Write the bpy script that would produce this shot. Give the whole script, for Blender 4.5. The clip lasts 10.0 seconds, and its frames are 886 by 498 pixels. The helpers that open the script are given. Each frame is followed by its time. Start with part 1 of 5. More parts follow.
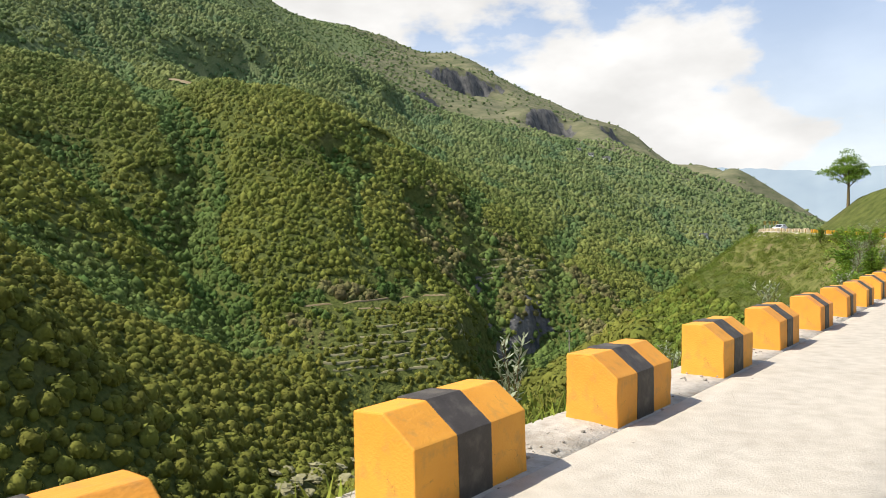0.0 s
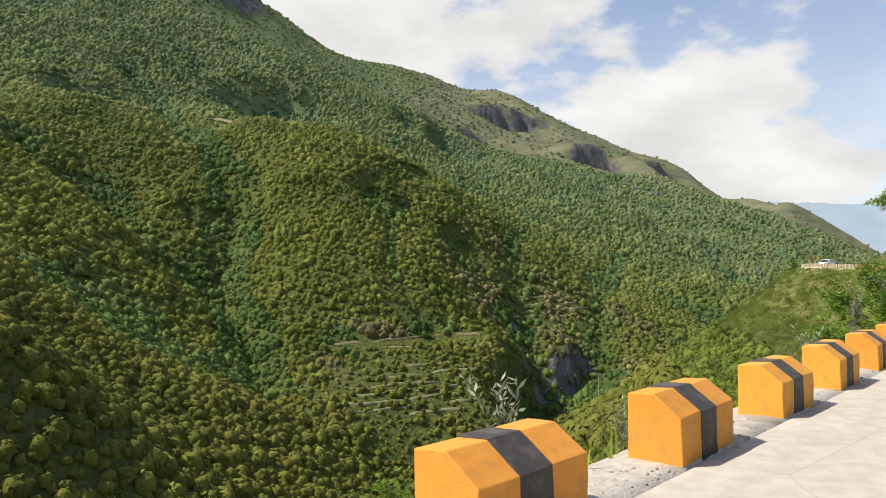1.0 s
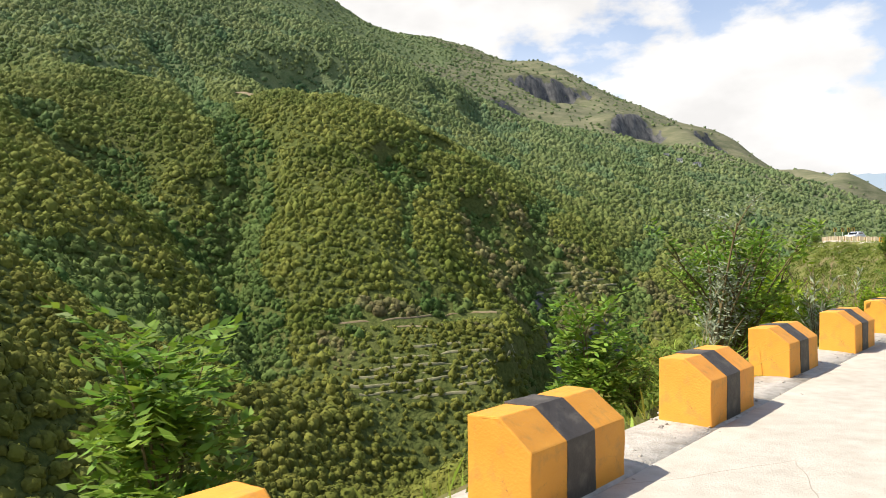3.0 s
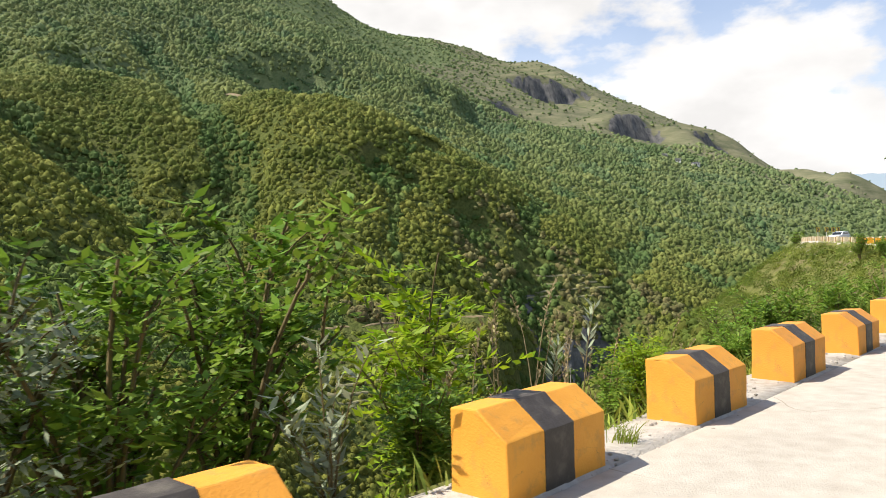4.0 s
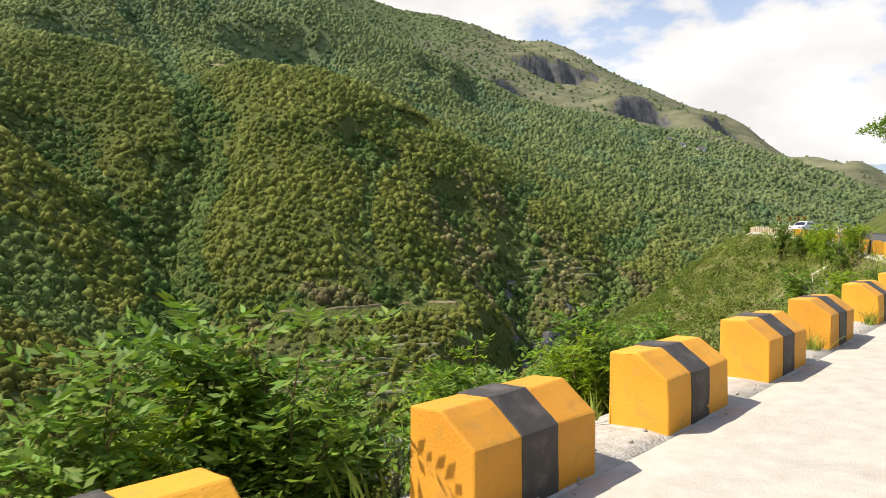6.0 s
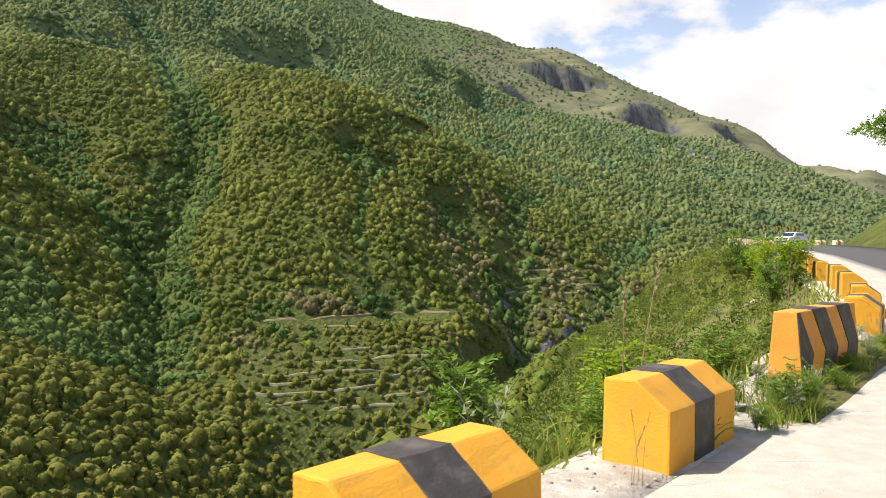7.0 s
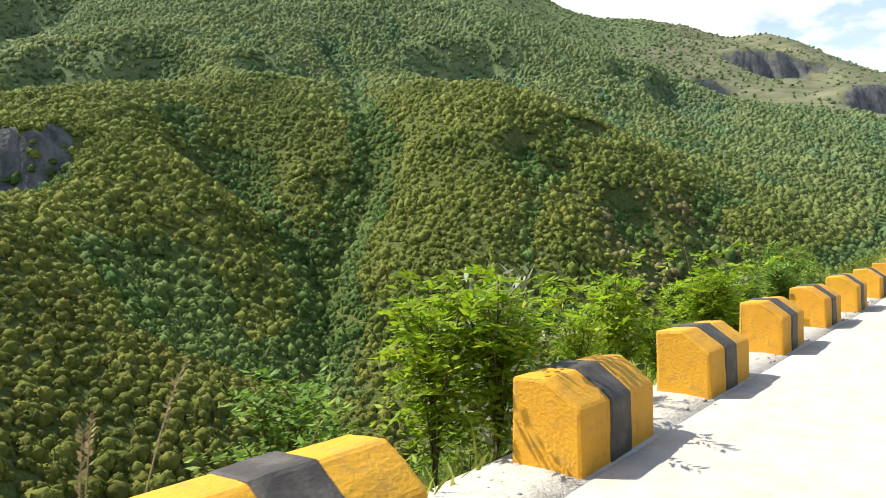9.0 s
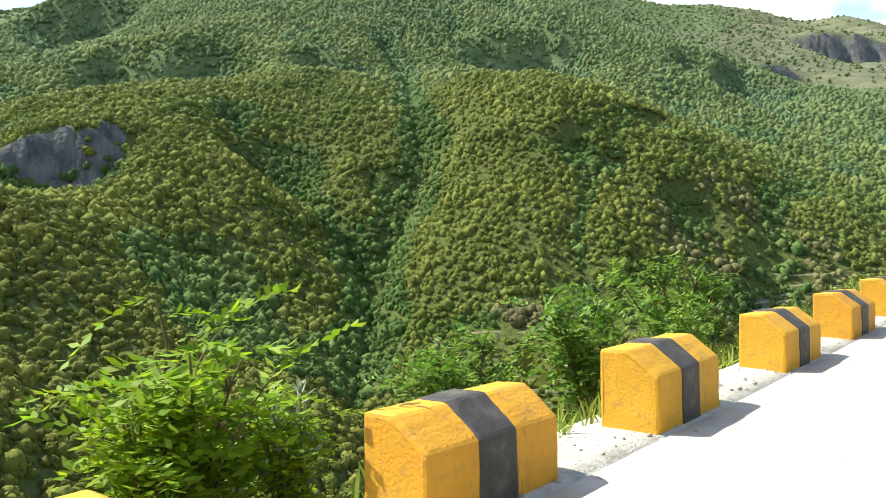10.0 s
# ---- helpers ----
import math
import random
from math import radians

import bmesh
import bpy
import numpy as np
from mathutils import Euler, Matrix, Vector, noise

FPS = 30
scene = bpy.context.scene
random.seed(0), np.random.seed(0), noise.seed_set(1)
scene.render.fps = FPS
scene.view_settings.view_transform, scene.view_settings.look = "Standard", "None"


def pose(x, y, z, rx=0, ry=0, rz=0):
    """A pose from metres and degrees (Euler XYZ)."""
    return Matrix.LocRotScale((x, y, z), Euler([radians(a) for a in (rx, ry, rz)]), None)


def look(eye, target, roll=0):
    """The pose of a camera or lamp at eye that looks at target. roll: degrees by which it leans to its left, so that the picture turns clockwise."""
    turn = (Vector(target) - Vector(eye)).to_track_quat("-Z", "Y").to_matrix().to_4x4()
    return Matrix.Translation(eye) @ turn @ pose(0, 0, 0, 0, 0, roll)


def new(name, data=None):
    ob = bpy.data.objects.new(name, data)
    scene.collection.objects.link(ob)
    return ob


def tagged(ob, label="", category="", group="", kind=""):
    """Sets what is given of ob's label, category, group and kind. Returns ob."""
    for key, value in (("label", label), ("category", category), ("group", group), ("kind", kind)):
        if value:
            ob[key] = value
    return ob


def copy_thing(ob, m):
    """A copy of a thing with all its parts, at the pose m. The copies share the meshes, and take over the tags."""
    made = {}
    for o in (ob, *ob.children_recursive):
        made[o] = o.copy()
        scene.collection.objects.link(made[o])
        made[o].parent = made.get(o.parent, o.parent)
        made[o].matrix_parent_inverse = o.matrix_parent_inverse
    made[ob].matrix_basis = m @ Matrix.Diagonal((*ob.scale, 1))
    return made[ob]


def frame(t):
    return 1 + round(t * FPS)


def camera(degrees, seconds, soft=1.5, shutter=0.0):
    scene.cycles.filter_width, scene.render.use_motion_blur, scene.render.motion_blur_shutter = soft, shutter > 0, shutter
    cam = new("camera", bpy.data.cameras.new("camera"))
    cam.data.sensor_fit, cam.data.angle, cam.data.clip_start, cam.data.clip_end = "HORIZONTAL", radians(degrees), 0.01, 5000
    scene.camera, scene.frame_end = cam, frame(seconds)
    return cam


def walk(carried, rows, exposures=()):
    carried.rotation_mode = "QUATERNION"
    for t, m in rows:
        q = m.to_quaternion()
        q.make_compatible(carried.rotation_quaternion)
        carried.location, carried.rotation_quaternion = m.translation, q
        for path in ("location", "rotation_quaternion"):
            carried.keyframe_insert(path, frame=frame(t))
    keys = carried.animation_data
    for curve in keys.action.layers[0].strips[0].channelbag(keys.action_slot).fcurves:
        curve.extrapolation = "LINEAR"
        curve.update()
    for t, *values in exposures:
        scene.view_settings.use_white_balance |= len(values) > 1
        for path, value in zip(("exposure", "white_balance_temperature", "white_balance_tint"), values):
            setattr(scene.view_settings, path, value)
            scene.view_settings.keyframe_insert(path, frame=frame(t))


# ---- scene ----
cam = camera(63.3, 10.0, soft=0.8, shutter=0.03)
# seconds, place (m), yaw, pitch, lean to the right (degrees)
ROWS = [
    (0.0, 0.000, 0.000, 1.764, -0.01, -0.82, 0.98),
    (0.5, 3.553, 4.545, 1.718, 3.74, 0.80, 1.80),
    (1.0, 7.324, 9.287, 1.645, 3.81, 2.16, 1.01),
    (1.5, 10.908, 13.913, 1.609, 5.62, 1.34, 1.60),
    (2.0, 14.417, 18.439, 1.555, 6.23, 1.19, 1.60),
    (3.5, 25.041, 33.288, 1.520, 8.12, 0.00, 1.18),
    (4.0, 28.622, 38.236, 1.527, 7.92, 0.47, 1.47),
    (4.5, 32.428, 43.412, 1.588, 8.00, 0.53, 0.94),
    (5.0, 35.934, 48.406, 1.599, 8.36, 0.26, -0.17),
    (5.5, 39.451, 53.360, 1.653, 8.84, -0.26, -0.12),
    (5.7, 40.793, 55.325, 1.679, 8.63, -0.68, -0.09),
    (6.8, 47.530, 66.308, 2.010, 9.50, -1.27, 0.35),
    (7.0, 48.768, 68.109, 2.032, 9.66, -0.47, -0.37),
    (7.2, 49.921, 69.898, 2.038, 10.20, -2.22, 0.16),
    (7.5, 51.586, 72.683, 2.042, 12.18, -1.65, 0.09),
    (8.0, 54.385, 77.605, 2.147, 16.23, -0.26, 0.58),
    (8.5, 56.615, 82.594, 2.263, 21.57, 0.53, 0.63),
    (9.0, 58.406, 87.619, 2.407, 25.67, 0.41, 1.16),
    (9.5, 59.850, 92.584, 2.537, 29.43, 0.53, 0.82),
    (10.0, 61.094, 97.270, 2.718, 30.69, 0.03, 1.17),
]
walk(cam, [(t, pose(x, y, z, 90 + pitch, 0, yaw) @ pose(0, 0, 0, 0, 0, -lean)) for t, x, y, z, yaw, pitch, lean in ROWS],
     exposures=[(0.0, 0.44, 6500, 10), (1.0, 0.30, 6480, 10), (2.0, 0.51, 6500, 10), (3.5, 0.58, 6520, 11), (5.0, 0.50, 6520, 11), (7.0, 0.62, 6560, 12), (8.0, 0.76, 6520, 11), (9.0, 0.84, 6350, 7), (9.5, 1.04, 6200, 4), (10.0, 1.02, 6150, 2)])

# ---------------------------------------------------------------- light
SUN_FROM = Vector((-0.62, -0.13, 0.78)).normalized()
sun_data = bpy.data.lights.new("sun", "SUN")
sun_data.energy, sun_data.angle, sun_data.color = 5.0, radians(0.53), (1.0, 0.93, 0.80)
sun = new("sun", sun_data)
sun.matrix_world = look((0, 0, 300), Vector((0, 0, 300)) - SUN_FROM)

world = bpy.data.worlds.new("sky")
scene.world = world
world.use_nodes = True
wn, wl = world.node_tree.nodes, world.node_tree.links
wn.clear()
sky = wn.new("ShaderNodeTexSky")
sky.sky_type, sky.sun_disc = "NISHITA", False
sky.sun_elevation = math.asin(SUN_FROM.z)
sky.sun_rotation = math.atan2(SUN_FROM.x, SUN_FROM.y)
sky.dust_density, sky.air_density, sky.altitude = 1.6, 1.0, 900
coord = wn.new("ShaderNodeTexCoord")
split = wn.new("ShaderNodeSeparateXYZ")
wl.new(coord.outputs["Generated"], split.inputs[0])


def wmath(op, a, b=0.0):
    n = wn.new("ShaderNodeMath")
    n.operation = op
    for i, v in enumerate((a, b)):
        if isinstance(v, (int, float)):
            n.inputs[i].default_value = v
        else:
            wl.new(v, n.inputs[i])
    return n.outputs[0]


# banks of cumulus
flat = wn.new("ShaderNodeCombineXYZ")
wl.new(split.outputs[0], flat.inputs[0])
wl.new(split.outputs[1], flat.inputs[1])
wl.new(wmath("MULTIPLY", split.outputs[2], 2.0), flat.inputs[2])
cloud = wn.new("ShaderNodeTexNoise")
cloud.inputs["Scale"].default_value, cloud.inputs["Detail"].default_value = 2.6, 9
cloud.inputs["Roughness"].default_value = 0.54
shift = wn.new("ShaderNodeVectorMath")
shift.operation = "ADD"
shift.inputs[1].default_value = (13.84, 5.28, 6.24)
wl.new(flat.outputs[0], shift.inputs[0])
wl.new(shift.outputs[0], cloud.inputs["Vector"])
cover = wn.new("ShaderNodeMapRange")
cover.interpolation_type = "SMOOTHSTEP"
cover.inputs["From Min"].default_value, cover.inputs["From Max"].default_value = 0.475, 0.555
cover.inputs["To Min"].default_value = 0.06
# the banks crowd towards the horizon and thin out overhead, with pale haze low down
height = wmath("MAXIMUM", split.outputs[2], 0.0)
wl.new(wmath("SUBTRACT", wmath("ADD", cloud.outputs["Fac"], 0.055), wmath("MULTIPLY", height, 0.22)), cover.inputs["Value"])
haze = wn.new("ShaderNodeMapRange")
haze.interpolation_type = "SMOOTHSTEP"
haze.inputs["From Min"].default_value, haze.inputs["From Max"].default_value = 0.50, 0.0
haze.inputs["To Max"].default_value = 0.70
wl.new(height, haze.inputs["Value"])
skylight, cloudlight, both, out = (wn.new("ShaderNode" + k) for k in ("Background", "Background", "MixShader", "OutputWorld"))
skylight.inputs["Strength"].default_value = 0.145
cloudlight.inputs["Color"].default_value, cloudlight.inputs["Strength"].default_value = (1.0, 0.985, 0.96, 1), 1.05
puffs = wn.new("ShaderNodeTexNoise")
puffs.inputs["Scale"].default_value, puffs.inputs["Detail"].default_value = 6.0, 8
wl.new(flat.outputs[0], puffs.inputs["Vector"])
tone = wn.new("ShaderNodeMapRange")
tone.inputs["From Min"].default_value, tone.inputs["From Max"].default_value = 0.35, 0.6
tone.inputs["To Min"].default_value, tone.inputs["To Max"].default_value = 0.62, 0.78
wl.new(puffs.outputs["Fac"], tone.inputs["Value"])
wl.new(tone.outputs["Result"], cloudlight.inputs["Strength"])
wl.new(sky.outputs[0], skylight.inputs["Color"])
wl.new(wmath("MAXIMUM", cover.outputs["Result"], haze.outputs["Result"]), both.inputs[0])
wl.new(skylight.outputs[0], both.inputs[1])
wl.new(cloudlight.outputs[0], both.inputs[2])
wl.new(both.outputs[0], out.inputs["Surface"])

# ---------------------------------------------------------------- materials


def material(name, colours, scale=4.0, detail=6, rough=0.85, bump=0.3, bump_scale=30.0, spread=0.5, island=0.0, per_object=0.0,
             stain=None, stain_scale=0.6, stain_amount=0.5, metal=0.0, space="Object", spec=0.3, translucent=0.0, tone=0.0):
    """Noise between two colours, with an optional second layer of larger stains, tone varied per island or object, and fine relief."""
    m = bpy.data.materials.new(name)
    m.use_nodes = True
    n, l = m.node_tree.nodes, m.node_tree.links
    bsdf = n["Principled BSDF"]
    bsdf.inputs["Roughness"].default_value, bsdf.inputs["Metallic"].default_value = rough, metal
    bsdf.inputs["Specular IOR Level"].default_value = spec
    c = n.new("ShaderNodeTexCoord")
    noise_node = n.new("ShaderNodeTexNoise")
    noise_node.inputs["Scale"].default_value, noise_node.inputs["Detail"].default_value = scale, detail
    l.new(c.outputs[space], noise_node.inputs["Vector"])
    ramp = n.new("ShaderNodeValToRGB")
    ramp.color_ramp.elements[0].position, ramp.color_ramp.elements[1].position = 0.5 - spread / 2, 0.5 + spread / 2
    ramp.color_ramp.elements[0].color, ramp.color_ramp.elements[1].color = (*colours[0], 1), (*colours[1], 1)
    l.new(noise_node.outputs["Fac"], ramp.inputs[0])
    colour = ramp.outputs[0]
    if stain:
        s = n.new("ShaderNodeTexNoise")
        s.inputs["Scale"].default_value, s.inputs["Detail"].default_value = stain_scale, 8
        s.inputs["Roughness"].default_value = 0.65
        l.new(c.outputs[space], s.inputs["Vector"])
        r = n.new("ShaderNodeMapRange")
        r.inputs["From Min"].default_value, r.inputs["From Max"].default_value = 0.52, 0.66
        r.inputs["To Max"].default_value = stain_amount
        l.new(s.outputs["Fac"], r.inputs["Value"])
        mix = n.new("ShaderNodeMix")
        mix.data_type = "RGBA"
        l.new(r.outputs["Result"], mix.inputs["Factor"])
        l.new(colour, mix.inputs["A"])
        mix.inputs["B"].default_value = (*stain, 1)
        colour = mix.outputs["Result"]
    if island or per_object or tone:
        hsv = n.new("ShaderNodeHueSaturation")
        l.new(colour, hsv.inputs["Color"])
        if tone:
            kind = n.new("ShaderNodeAttribute")
            kind.attribute_name = "tone"
            source = kind.outputs["Fac"]
        else:
            source = n.new("ShaderNodeNewGeometry").outputs["Random Per Island"] if island else n.new("ShaderNodeObjectInfo").outputs["Random"]
        r = n.new("ShaderNodeMapRange")
        k = island or per_object or tone
        r.inputs["To Min"].default_value, r.inputs["To Max"].default_value = 1 - k, 1 + k
        l.new(source, r.inputs["Value"])
        l.new(r.outputs["Result"], hsv.inputs["Value"])
        w = n.new("ShaderNodeTexWhiteNoise")
        w.noise_dimensions = "1D"
        l.new(source, w.inputs["W"])
        r2 = n.new("ShaderNodeMapRange")
        r2.inputs["To Min"].default_value, r2.inputs["To Max"].default_value = 0.5 - 0.06 * k, 0.5 + 0.05 * k
        l.new(w.outputs["Value"], r2.inputs["Value"])
        l.new(r2.outputs["Result"], hsv.inputs["Hue"])
        colour = hsv.outputs[0]
    l.new(colour, bsdf.inputs["Base Color"])
    if bump:
        b, bn = n.new("ShaderNodeBump"), n.new("ShaderNodeTexNoise")
        bn.inputs["Scale"].default_value, bn.inputs["Detail"].default_value = bump_scale, 5
        b.inputs["Strength"].default_value, b.inputs["Distance"].default_value = bump, 0.6 / bump_scale
        l.new(c.outputs[space], bn.inputs["Vector"])
        l.new(bn.outputs["Fac"], b.inputs["Height"])
        l.new(b.outputs[0], bsdf.inputs["Normal"])
    if translucent:
        t, mx = n.new("ShaderNodeBsdfTranslucent"), n.new("ShaderNodeMixShader")
        mx.inputs[0].default_value = translucent
        l.new(colour, t.inputs["Color"])
        l.new(bsdf.outputs[0], mx.inputs[1])
        l.new(t.outputs[0], mx.inputs[2])
        l.new(mx.outputs[0], n["Material Output"].inputs["Surface"])
    return m



def cracked(m, scale, dark, width=0.010):
    """Adds thin broken hairline cracks to a painted surface."""
    n, l = m.node_tree.nodes, m.node_tree.links
    bsdf, c = n["Principled BSDF"], next(k for k in n if k.bl_idname == "ShaderNodeTexCoord")
    before = bsdf.inputs["Base Color"].links[0].from_socket
    warp, add = n.new("ShaderNodeTexNoise"), n.new("ShaderNodeVectorMath")
    warp.inputs["Scale"].default_value, warp.inputs["Detail"].default_value = scale * 2.0, 5
    add.operation = "MULTIPLY_ADD"
    add.inputs[1].default_value = (0.35, 0.35, 0.35)
    l.new(c.outputs["Object"], warp.inputs["Vector"])
    l.new(warp.outputs["Color"], add.inputs[0])
    l.new(c.outputs["Object"], add.inputs[2])
    cells, r = n.new("ShaderNodeTexVoronoi"), n.new("ShaderNodeMapRange")
    cells.feature = "DISTANCE_TO_EDGE"
    cells.inputs["Scale"].default_value = scale
    l.new(add.outputs[0], cells.inputs["Vector"])
    r.inputs["From Min"].default_value, r.inputs["From Max"].default_value = width, 0.0
    l.new(cells.outputs["Distance"], r.inputs["Value"])
    some, gate, both = n.new("ShaderNodeTexNoise"), n.new("ShaderNodeMapRange"), n.new("ShaderNodeMath")
    some.inputs["Scale"].default_value = scale * 1.3
    gate.inputs["From Min"].default_value, gate.inputs["From Max"].default_value = 0.50, 0.58
    l.new(c.outputs["Object"], some.inputs["Vector"])
    l.new(some.outputs["Fac"], gate.inputs["Value"])
    both.operation = "MULTIPLY"
    l.new(r.outputs["Result"], both.inputs[0])
    l.new(gate.outputs["Result"], both.inputs[1])
    mix = n.new("ShaderNodeMix")
    mix.data_type = "RGBA"
    l.new(both.outputs[0], mix.inputs["Factor"])
    l.new(before, mix.inputs["A"])
    mix.inputs["B"].default_value = (*dark, 1)
    l.new(mix.outputs["Result"], bsdf.inputs["Base Color"])
    return m


M_YELLOW = cracked(material("yellow_paint", ((0.703, 0.288, 0.037), (0.777, 0.347, 0.050)), 3, rough=0.6, bump=0.3, bump_scale=45, per_object=0.07,
                            stain=(0.468, 0.243, 0.067), stain_scale=7.0, stain_amount=0.5), 2.2, (0.251, 0.133, 0.050), 0.003)
M_WORN = cracked(material("worn_yellow_paint", ((0.592, 0.281, 0.018), (0.681, 0.348, 0.027)), 4, rough=0.65, bump=0.40, bump_scale=34, per_object=0.07,
                          stain=(0.444, 0.244, 0.052), stain_scale=9.0, stain_amount=0.7), 1.5, (0.222, 0.126, 0.044), 0.003)
M_GOLD = cracked(material("golden_paint", ((0.659, 0.294, 0.026), (0.745, 0.359, 0.037)), 3, rough=0.6, bump=0.3, bump_scale=45, per_object=0.07,
                          stain=(0.475, 0.254, 0.059), stain_scale=6.0, stain_amount=0.5), 2.0, (0.240, 0.130, 0.048), 0.003)
M_CREAM = material("cream_paint", ((0.528, 0.432, 0.272), (0.640, 0.560, 0.400)), 3, rough=0.6, bump=0.25, bump_scale=45, per_object=0.06, stain=(0.400, 0.272, 0.128), stain_scale=3.0, stain_amount=0.5)
M_BROWN = material("brown_paint", ((0.16, 0.09, 0.04), (0.24, 0.14, 0.06)), 3, rough=0.6, bump=0.2, bump_scale=40)
M_BLACK = material("black_paint", ((0.044, 0.037, 0.033), (0.084, 0.073, 0.065)), 5, rough=0.6, bump=0.3, bump_scale=45,
                   stain=(0.145, 0.128, 0.102), stain_scale=5.0, stain_amount=0.5)
M_CONCRETE = cracked(material("road_concrete", ((0.375, 0.336, 0.281), (0.528, 0.485, 0.417)), 5.0, detail=12, rough=0.9, bump=0.6, bump_scale=50, spread=0.6,
                              stain=(0.306, 0.263, 0.213), stain_scale=0.5, stain_amount=0.22), 0.22, (0.238, 0.205, 0.162), 0.0009)
M_ASPHALT = material("asphalt", ((0.068, 0.066, 0.066), (0.104, 0.100, 0.096)), 8, rough=0.9, bump=0.4, bump_scale=120)
M_GRAVEL = material("gravel", ((0.359, 0.326, 0.277), (0.537, 0.496, 0.440)), 9, rough=0.95, bump=0.9, bump_scale=35,
                    stain=(0.179, 0.146, 0.098), stain_scale=0.9, stain_amount=0.6)
M_STONE = material("pale_stone", ((0.244, 0.215, 0.178), (0.444, 0.407, 0.355)), 2, rough=0.95, bump=0.4, bump_scale=20, island=0.25)
M_GROUND = material("hill_ground", ((0.050, 0.068, 0.018), (0.120, 0.135, 0.040)), 0.6, detail=10, rough=1.0, bump=1.0, bump_scale=0.5, spec=0.05,
                    stain=(0.11, 0.095, 0.045), stain_scale=0.02, stain_amount=0.35)


def overlay(m, zone, colours, scale, edge, edge_scale, streak=1.0):
    """Lays other ground colours over a material where the land's zone says so, with a ragged edge."""
    n, l = m.node_tree.nodes, m.node_tree.links
    bsdf, c = n["Principled BSDF"], next(k for k in n if k.bl_idname == "ShaderNodeTexCoord")
    before = bsdf.inputs["Base Color"].links[0].from_socket
    amount, ragged, fac, grain, ramp, mix, squash = (n.new("ShaderNode" + k) for k in ("Attribute", "TexNoise", "MapRange", "TexNoise", "ValToRGB", "Mix", "Mapping"))
    amount.attribute_name = zone
    ragged.inputs["Scale"].default_value, ragged.inputs["Detail"].default_value = edge_scale, 7
    l.new(c.outputs["Object"], ragged.inputs["Vector"])
    sum_, half = n.new("ShaderNodeMath"), n.new("ShaderNodeMath")
    half.operation = "MULTIPLY_ADD"
    half.inputs[1].default_value, half.inputs[2].default_value = edge, -edge / 2
    l.new(ragged.outputs["Fac"], half.inputs[0])
    l.new(amount.outputs["Fac"], sum_.inputs[0])
    l.new(half.outputs[0], sum_.inputs[1])
    fac.interpolation_type = "SMOOTHSTEP"
    fac.inputs["From Min"].default_value, fac.inputs["From Max"].default_value = 0.38, 0.62
    l.new(sum_.outputs[0], fac.inputs["Value"])
    squash.inputs["Scale"].default_value = (1, 1, streak)
    l.new(c.outputs["Object"], squash.inputs["Vector"])
    grain.inputs["Scale"].default_value, grain.inputs["Detail"].default_value = scale, 10
    grain.inputs["Roughness"].default_value = 0.65
    l.new(squash.outputs[0], grain.inputs["Vector"])
    ramp.color_ramp.elements[0].position, ramp.color_ramp.elements[1].position = 0.32, 0.68
    for k in (0, 1):
        ramp.color_ramp.elements[k].color = (*colours[k], 1)
    l.new(grain.outputs["Fac"], ramp.inputs[0])
    mix.data_type = "RGBA"
    l.new(fac.outputs["Result"], mix.inputs["Factor"])
    l.new(before, mix.inputs["A"])
    l.new(ramp.outputs[0], mix.inputs["B"])
    l.new(mix.outputs["Result"], bsdf.inputs["Base Color"])
    return m


# haze over the far ground, painted in as a paler, bluer colour
overlay(M_GROUND, "hazed_land", ((0.085, 0.122, 0.052), (0.165, 0.196, 0.092)), 0.05, 0.6, 0.02)
overlay(M_GROUND, "dry", ((0.090, 0.105, 0.056), (0.205, 0.195, 0.122)), 0.030, 0.9, 0.02, 4.0)
overlay(M_GROUND, "rock", ((0.050, 0.054, 0.060), (0.185, 0.178, 0.168)), 0.14, 1.0, 0.10, 0.4)
M_BANK = material("grassy_bank", ((0.080, 0.096, 0.024), (0.176, 0.176, 0.060)), 0.9, rough=1.0, bump=0.8, bump_scale=6, spec=0.05,
                  stain=(0.208, 0.160, 0.096), stain_scale=0.25, stain_amount=0.8)


def foliage_with_haze(name, low, high, near=300.0, far=900.0, **more):
    """Hillside foliage: distance haze is painted into the leaves, paler and bluer further off."""
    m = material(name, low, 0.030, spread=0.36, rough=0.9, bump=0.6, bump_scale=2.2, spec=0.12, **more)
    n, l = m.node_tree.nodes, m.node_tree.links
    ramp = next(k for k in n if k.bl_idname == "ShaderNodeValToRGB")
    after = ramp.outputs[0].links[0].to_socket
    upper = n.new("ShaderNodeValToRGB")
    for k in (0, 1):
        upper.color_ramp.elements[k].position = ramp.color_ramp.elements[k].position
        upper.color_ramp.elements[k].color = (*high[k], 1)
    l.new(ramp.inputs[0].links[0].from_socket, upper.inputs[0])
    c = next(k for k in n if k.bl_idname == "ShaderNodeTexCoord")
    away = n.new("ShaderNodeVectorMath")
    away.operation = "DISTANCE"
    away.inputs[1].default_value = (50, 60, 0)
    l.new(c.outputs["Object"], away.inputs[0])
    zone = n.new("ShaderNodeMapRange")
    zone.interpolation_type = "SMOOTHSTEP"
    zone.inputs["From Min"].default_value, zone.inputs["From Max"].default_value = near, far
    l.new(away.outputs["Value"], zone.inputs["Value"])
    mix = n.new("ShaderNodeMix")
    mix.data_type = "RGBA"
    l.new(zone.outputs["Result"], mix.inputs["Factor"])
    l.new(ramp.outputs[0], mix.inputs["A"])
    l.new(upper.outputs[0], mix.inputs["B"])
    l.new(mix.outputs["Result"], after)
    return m


